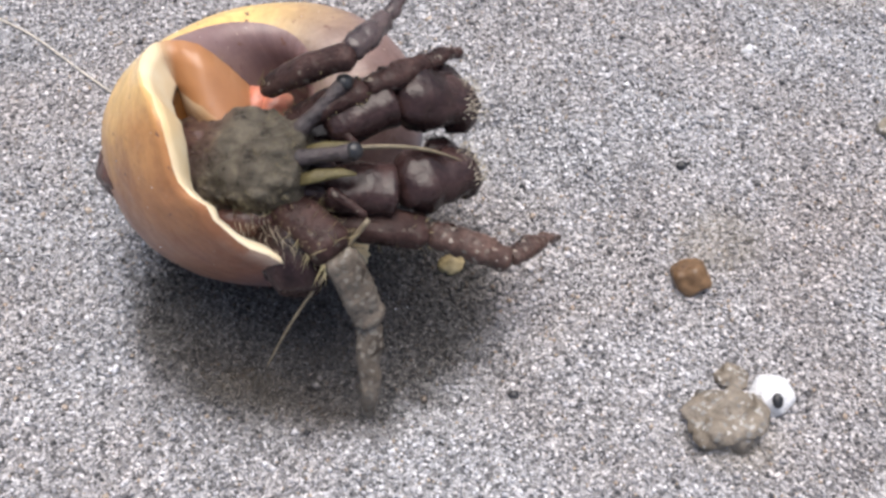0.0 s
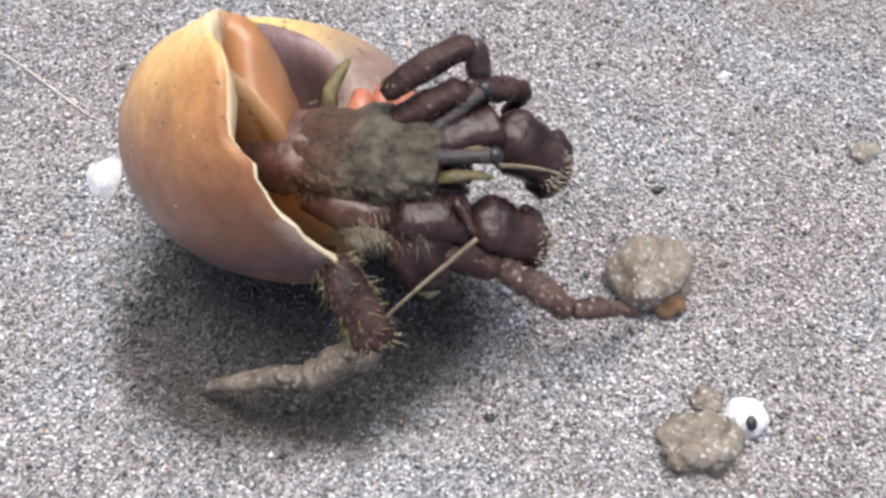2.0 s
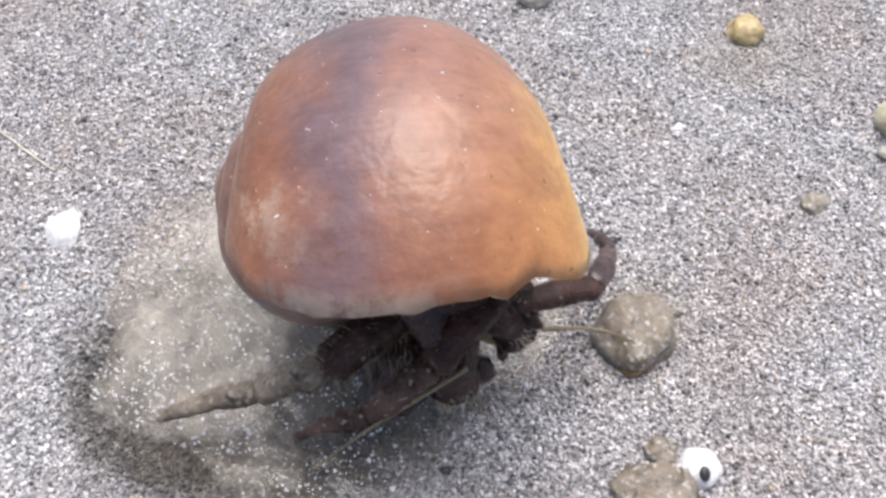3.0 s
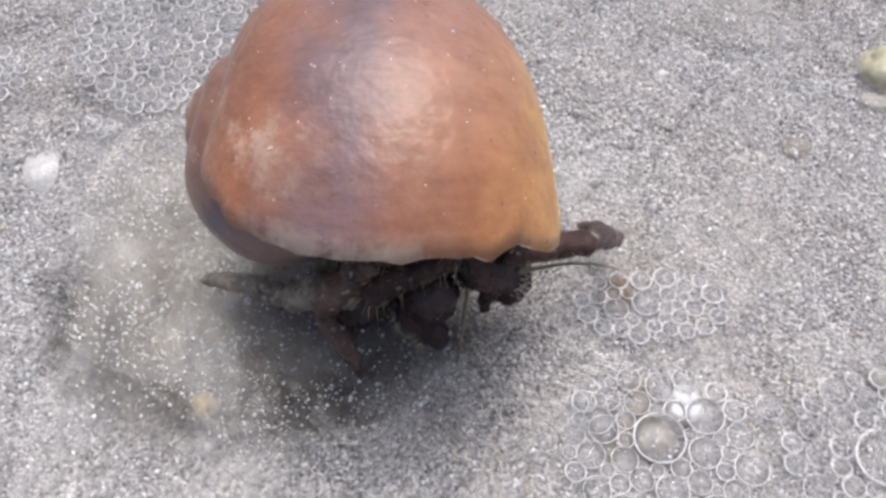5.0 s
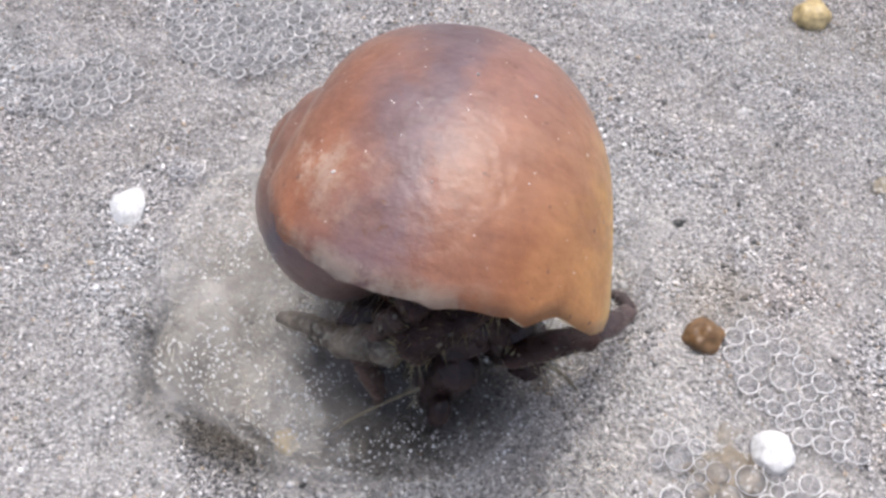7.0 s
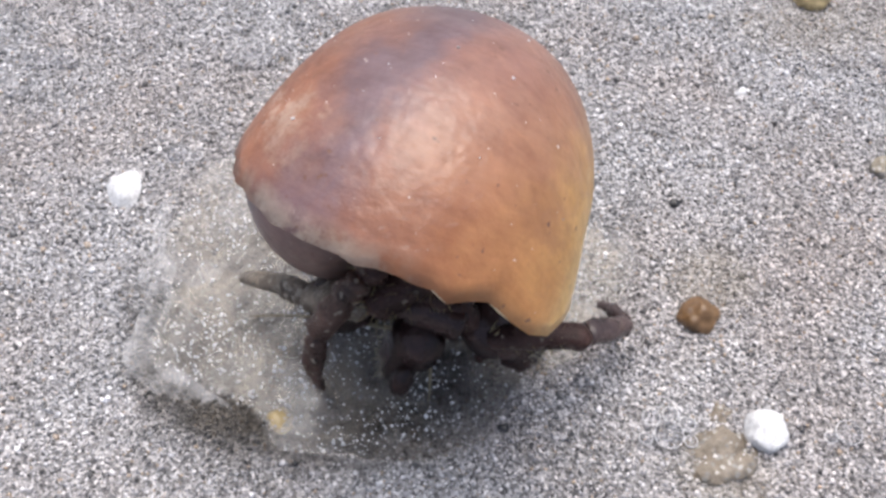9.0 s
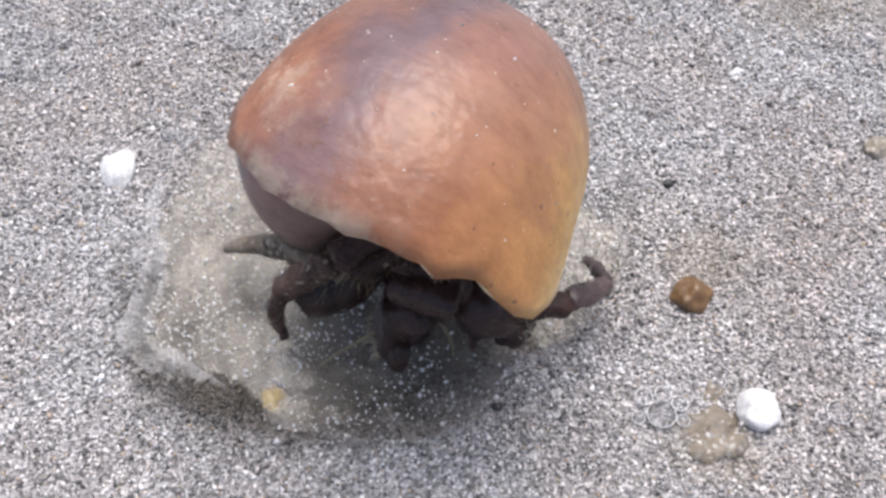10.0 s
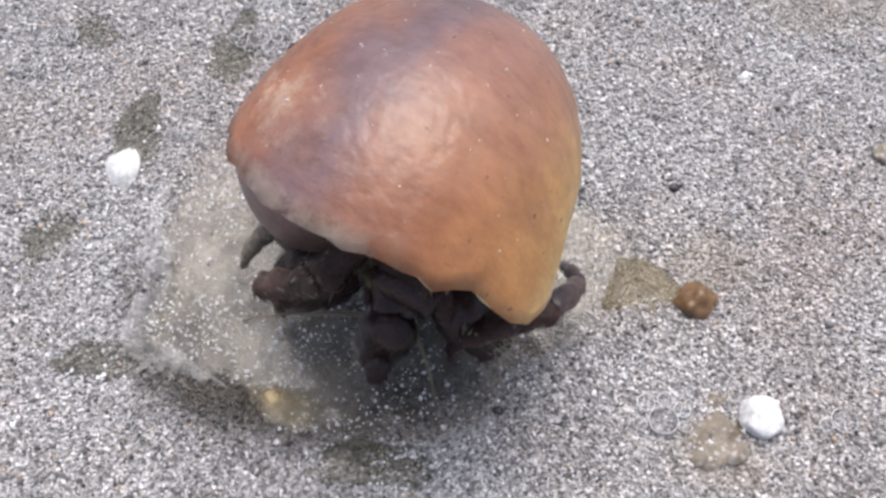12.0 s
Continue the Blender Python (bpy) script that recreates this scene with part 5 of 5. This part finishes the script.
    walk_limb(far_antenna, LEN_FAR_ANTENNA, [
        (0, (-16.7, -9.7, 25), (-14, -13, 25), (-9.5, -12.7, 23)),
        (1.5, (-5.5, -7.5, 25), (-2.1, -9.6, 25), (8.4, -6.4, 20)),
        (2.2, (7.7, -8.5, 22), (9.7, -11, 22), (14.9, -10.7, 18)),
        (2.5, (13.8, -15.1, 18), (16.8, -14.5, 17), (28.8, -7.5, 10)),
        (2.8, (13.3, -17.7, 14), (14.7, -19.2, 13), (30.5, -19.4, 5)),
        (3.5, (16.7, -16.8, 14), (20.2, -16.5, 12), (33.3, -11.1, 5)),
        (5.3, (12.8, -17.9, 14), (13.6, -20.1, 12), (37.8, -16, 4)),
        (6, (7.1, -21.2, 14), (7.8, -22.8, 12), (15.8, -19.6, 4)),
        (6.5, (3.8, -22.5, 13), (5.2, -23.8, 11), (14.5, -21.8, 3)),
        (9, (-2, -22.8, 13), (-4.1, -24, 11), (-5, -26.9, 3)),
        (10.5, (-1.8, -23.4, 13), (-4.1, -24.2, 11), (-2.4, -24.3, 3)),
        (12, (-5.2, -23, 13), (-6.8, -23.9, 11), (-4.7, -29.1, 3)),
    ], 0.0)
    walk(shield, [(t, along(Vector(a) * 0.001, Vector(b) * 0.001)) for t, a, b in (
        (0, (-38.2, -11.6, 20.8), (-20.2, -13.8, 24)),
        (1, (-35.1, -9.8, 21), (-17.3, -13.2, 24)),
        (1.5, (-27.2, -11.4, 23), (-8.8, -12.1, 24)),
        (2, (-19.7, -6.7, 22), (-1.5, -9.5, 23)),
        (2.2, (-13.8, -7.3, 22), (4.2, -11, 22)),
        (2.3, (-10.5, -7, 21.3), (6.9, -13, 20)),
        (2.5, (-7.3, -2.9, 21.5), (7, -13.6, 17)),
        (2.8, (-10.8, -10.4, 21.6), (4.8, -17.5, 14.9)),
        (3.5, (-5.6, -11.8, 25.5), (8.9, -16.9, 15.4)),
        (5.3, (-10.8, -7.1, 23.3), (3, -16, 15)),
        (6.5, (-11, -7.7, 25.3), (-1.8, -20.2, 15.4)),
        (7, (-12.6, -7.6, 25.4), (-3.3, -19.9, 15.4)),
        (9, (-14.6, -6.3, 25.4), (-5.6, -18.9, 15.4)),
        (10.5, (-16.5, -7.3, 25.4), (-7.5, -19.9, 15.4)),
        (12, (-16.4, -7.4, 26.3), (-9.3, -20.6, 15.6)),
    )])
    # the water runs up, then drains away
    walk(puddle_water, [(t, pose(0, 0, z)) for t, z in ((0, -0.0036), (2.1, -0.0034), (2.5, -0.0016), (3.0, -0.0011), (3.7, -0.0009), (12, -0.0009))])
    walk(water_sheet, [(t, pose(0, 0, z)) for t, z in ((0, -0.0040), (2.2, -0.0038), (3.0, -0.0024), (3.6, -0.0010), (4.5, 0.0030), (5.3, 0.0021), (6.0, 0.0013), (7.2, 0.0004), (8.8, -0.0008), (10.5, -0.0013), (12, -0.0016))])
    # a leg rolls the ball of wet sand along; the wave washes it down
    walk(lump, [(t, pose(x, y, z, 0, 0, turn)) for t, x, y, z, turn in ((0, 0.0120, -0.0085, -0.0078, 0), (1.0, 0.0142, -0.0092, -0.0066, 8), (1.5, 0.0215, -0.0085, 0.0008, 30), (2.0, 0.0270, -0.0128, 0.0016, 50), (2.3, 0.0308, -0.0140, 0.0016, 62),
                                                           (2.5, 0.0303, -0.0141, 0.0015, 64), (3.0, 0.0310, -0.0140, 0.0013, 64), (3.6, 0.0322, -0.0137, 0.0010, 66), (4.6, 0.0325, -0.0134, -0.0020, 66), (5.2, 0.0325, -0.0134, -0.0048, 66), (12, 0.0325, -0.0134, -0.0050, 66))])
    # the wave softens the lumps of sand and they settle
    for ob, deep in ((clump, 0.0021), (crumb, 0.0013)):
        stood = ob.matrix_world.copy()
        walk(ob, [(t, Matrix.Translation((0, 0, -deep * u)) @ stood) for t, u in ((0, 0), (3.9, 0), (5.2, 0.5), (7.2, 0.75), (9, 0.9), (12, 1))])
    # water seeps into the dips as the sheet drains
    for ob in SEEPS:
        full = ob.matrix_world.copy()
        walk(ob, [(t, Matrix.Translation((0, 0, z)) @ full) for t, z in ((0, -0.0030), (7.0, -0.0030), (9.0, -0.0014), (10.0, -0.0008), (11.2, 0.0003), (12, 0.0004))])
    # the first water washes the sand off a buried pebble
    bare = sunk.matrix_world.copy()
    walk(sunk, [(t, Matrix.Translation((0, 0, z)) @ bare) for t, z in ((0, -0.0032), (2.6, -0.0030), (3.4, 0.0), (12, 0.0))])
    # the wave turns the white fragment over and carries the fibre off
    still = white.matrix_world.copy()
    walk(white, [(t, still @ pose(dx, 0, dz, a, 0, 0)) for t, a, dx, dz in ((0, 0, 0, 0), (3.9, 0, 0, 0), (4.3, 70, 0.0006, 0.0012), (4.7, 140, 0.0004, 0.0010), (5.2, 180, 0.0002, 0.0004), (12, 180, 0.0002, 0.0002))])
    walk(thread, [(0, pose(0, 0, 0)), (3.8, pose(0, 0, 0)), (4.4, pose(-0.012, 0.03, 0.003, 0, 0, 12)), (5.1, pose(-0.05, 0.14, 0.002, 0, 0, 30)), (12, pose(-0.06, 0.16, 0, 0, 0, 30))])
    walk(brown, [(0, brown.matrix_world.copy()), (2.0, brown.matrix_world.copy()), (2.6, pose(0.0303, -0.0180, 0.0008)), (4.0, pose(0.0303, -0.0180, 0.0008)), (4.9, pose(0.0309, -0.0172, 0.0008, 0, 0, 40)), (12, pose(0.0309, -0.0172, 0.0008, 0, 0, 40))])
    walk(blade, [(0, pose(0.08, 0.26, 0.003, 0, 0, 10)), (4.2, pose(0.07, 0.20, 0.003, 0, 0, 5)), (5.3, pose(0.056, 0.040, 0.0025, 0, 0, 6)), (5.5, pose(0.054, 0.0385, 0.0024, 0, 0, 36)), (5.8, pose(0.063, 0.043, 0.0022, 0, 0, 50)), (6.3, pose(0.085, 0.085, 0.002, 0, 0, 65)), (7.5, pose(0.14, 0.25, 0.001, 0, 0, 70)), (12, pose(0.16, 0.3, 0.0, 0, 0, 70))])
    # foam comes in with the wave and leaves with it
    def drift(raft, *stops):
        walk(raft, [(t, pose(x, y, z, 0, 0, turn)) for t, x, y, z, turn in stops])
    drift(foam_run, (0, 0.16, -0.42, 0.002, 0), (3.7, 0.13, -0.32, 0.003, 0), (4.6, 0.078, -0.100, 0.0026, 0), (5.3, 0.0523, -0.0124, 0.0022, 10), (5.5, 0.0459, 0.0130, 0.002, 14), (5.8, 0.0375, 0.055, 0.0018, 18), (6.6, 0.02, 0.17, 0.001, 22), (12, 0.0, 0.4, -0.001, 22))
    drift(foam_front, (0, 0.03, -0.30, 0.002, 0), (3.7, 0.03, -0.22, 0.002, 0), (5.0, 0.0330, -0.0400, 0.0024, 0), (5.3, 0.0325, -0.0385, 0.0022, 0), (5.8, 0.0310, -0.0395, 0.0015, 3), (6.5, 0.0320, -0.0440, 0.0009, 3), (7.2, 0.0340, -0.0480, 0.0005, 3), (8.6, 0.05, -0.15, 0.0, 3), (12, 0.06, -0.25, 0.0, 3))
    drift(foam_shell, (0, -0.14, 0.30, 0.002, 0), (3.7, -0.10, 0.22, 0.002, 0), (4.8, -0.040, 0.045, 0.0025, 0), (5.3, -0.0360, 0.0230, 0.0022, 0), (5.8, -0.0370, 0.0275, 0.0015, 4), (6.5, -0.0385, 0.0400, 0.001, 8), (7.2, -0.040, 0.0530, 0.0006, 10), (8.4, -0.06, 0.15, 0.0, 12), (12, -0.08, 0.3, -0.001, 12))
    drift(foam_left, (0, -0.25, 0.10, 0.002, 0), (3.7, -0.2, 0.08, 0.002, 0), (4.9, -0.068, 0.022, 0.0024, 0), (5.3, -0.0640, 0.0200, 0.0022, 0), (6.0, -0.0655, 0.0260, 0.0014, 3), (6.5, -0.0645, 0.0285, 0.001, 5), (7.2, -0.0630, 0.0300, 0.0006, 8), (8.6, -0.12, 0.09, 0.0, 8), (12, -0.2, 0.2, -0.001, 8))
    drift(foam_line, (0, 0.2, -0.2, 0.002, 0), (3.8, 0.17, -0.16, 0.002, 0), (5.0, 0.035, -0.020, 0.0025, 0), (5.3, 0.0270, -0.0200, 0.0022, -15), (5.8, 0.0360, -0.0245, 0.0015, -35), (6.5, 0.0405, -0.0245, 0.001, -60), (7.2, 0.0410, -0.0250, 0.0006, -60), (8.5, 0.12, -0.12, 0.0, -60), (12, 0.2, -0.25, -0.001, -60))
    drift(froth, (0, -0.22, 0.06, 0.002, 0), (3.8, -0.20, 0.05, 0.002, 0), (5.0, -0.11, 0.03, 0.0026, 0), (7.2, -0.075, 0.02, 0.0009, 0), (8.8, 0, 0, 0.0006, 0), (12, 0, 0, 0.0004, 0))
    drift(ring_a, (0, 0.06, -0.26, 0.002, 0), (3.8, 0.06, -0.22, 0.002, 0), (5.0, 0.0255, -0.036, 0.0022, 0), (7.2, 0.0250, -0.0345, 0.001, 0), (8.8, 0.0249, -0.0341, 0.0004, 0), (12, 0.0249, -0.0341, 0.0002, 0))
    drift(ring_b, (0, 0.12, -0.22, 0.002, 0), (3.8, 0.11, -0.2, 0.002, 0), (5.0, 0.0475, -0.035, 0.0022, 0), (7.2, 0.0471, -0.0340, 0.001, 0), (8.8, 0.0471, -0.0340, 0.0004, 0), (12, 0.0471, -0.0340, 0.0002, 0))
    drift(ring_c, (0, -0.20, 0.15, 0.002, 0), (3.8, -0.18, 0.12, 0.002, 0), (5.0, -0.0450, 0.0115, 0.0022, 0), (7.2, -0.0444, 0.0110, 0.001, 0), (8.8, -0.0444, 0.0110, 0.0002, 0), (12, -0.0444, 0.0110, -0.0004, 0))

    drift(ring_d, (0, -0.16, 0.25, 0.002, 0), (3.8, -0.15, 0.22, 0.002, 0), (5.0, -0.040, 0.043, 0.0022, 0), (6.5, -0.0375, 0.0385, 0.001, 0), (8.8, -0.0362, 0.0335, 0.0004, 0), (12, -0.0350, 0.0322, -0.0002, 0))
    drift(ring_e, (0, -0.28, 0.15, 0.002, 0), (3.8, -0.26, 0.12, 0.002, 0), (5.0, -0.073, 0.034, 0.0022, 0), (7.2, -0.0712, 0.0324, 0.001, 0), (8.8, -0.0705, 0.0318, 0.0004, 0), (12, -0.0705, 0.0318, -0.0002, 0))


motions()
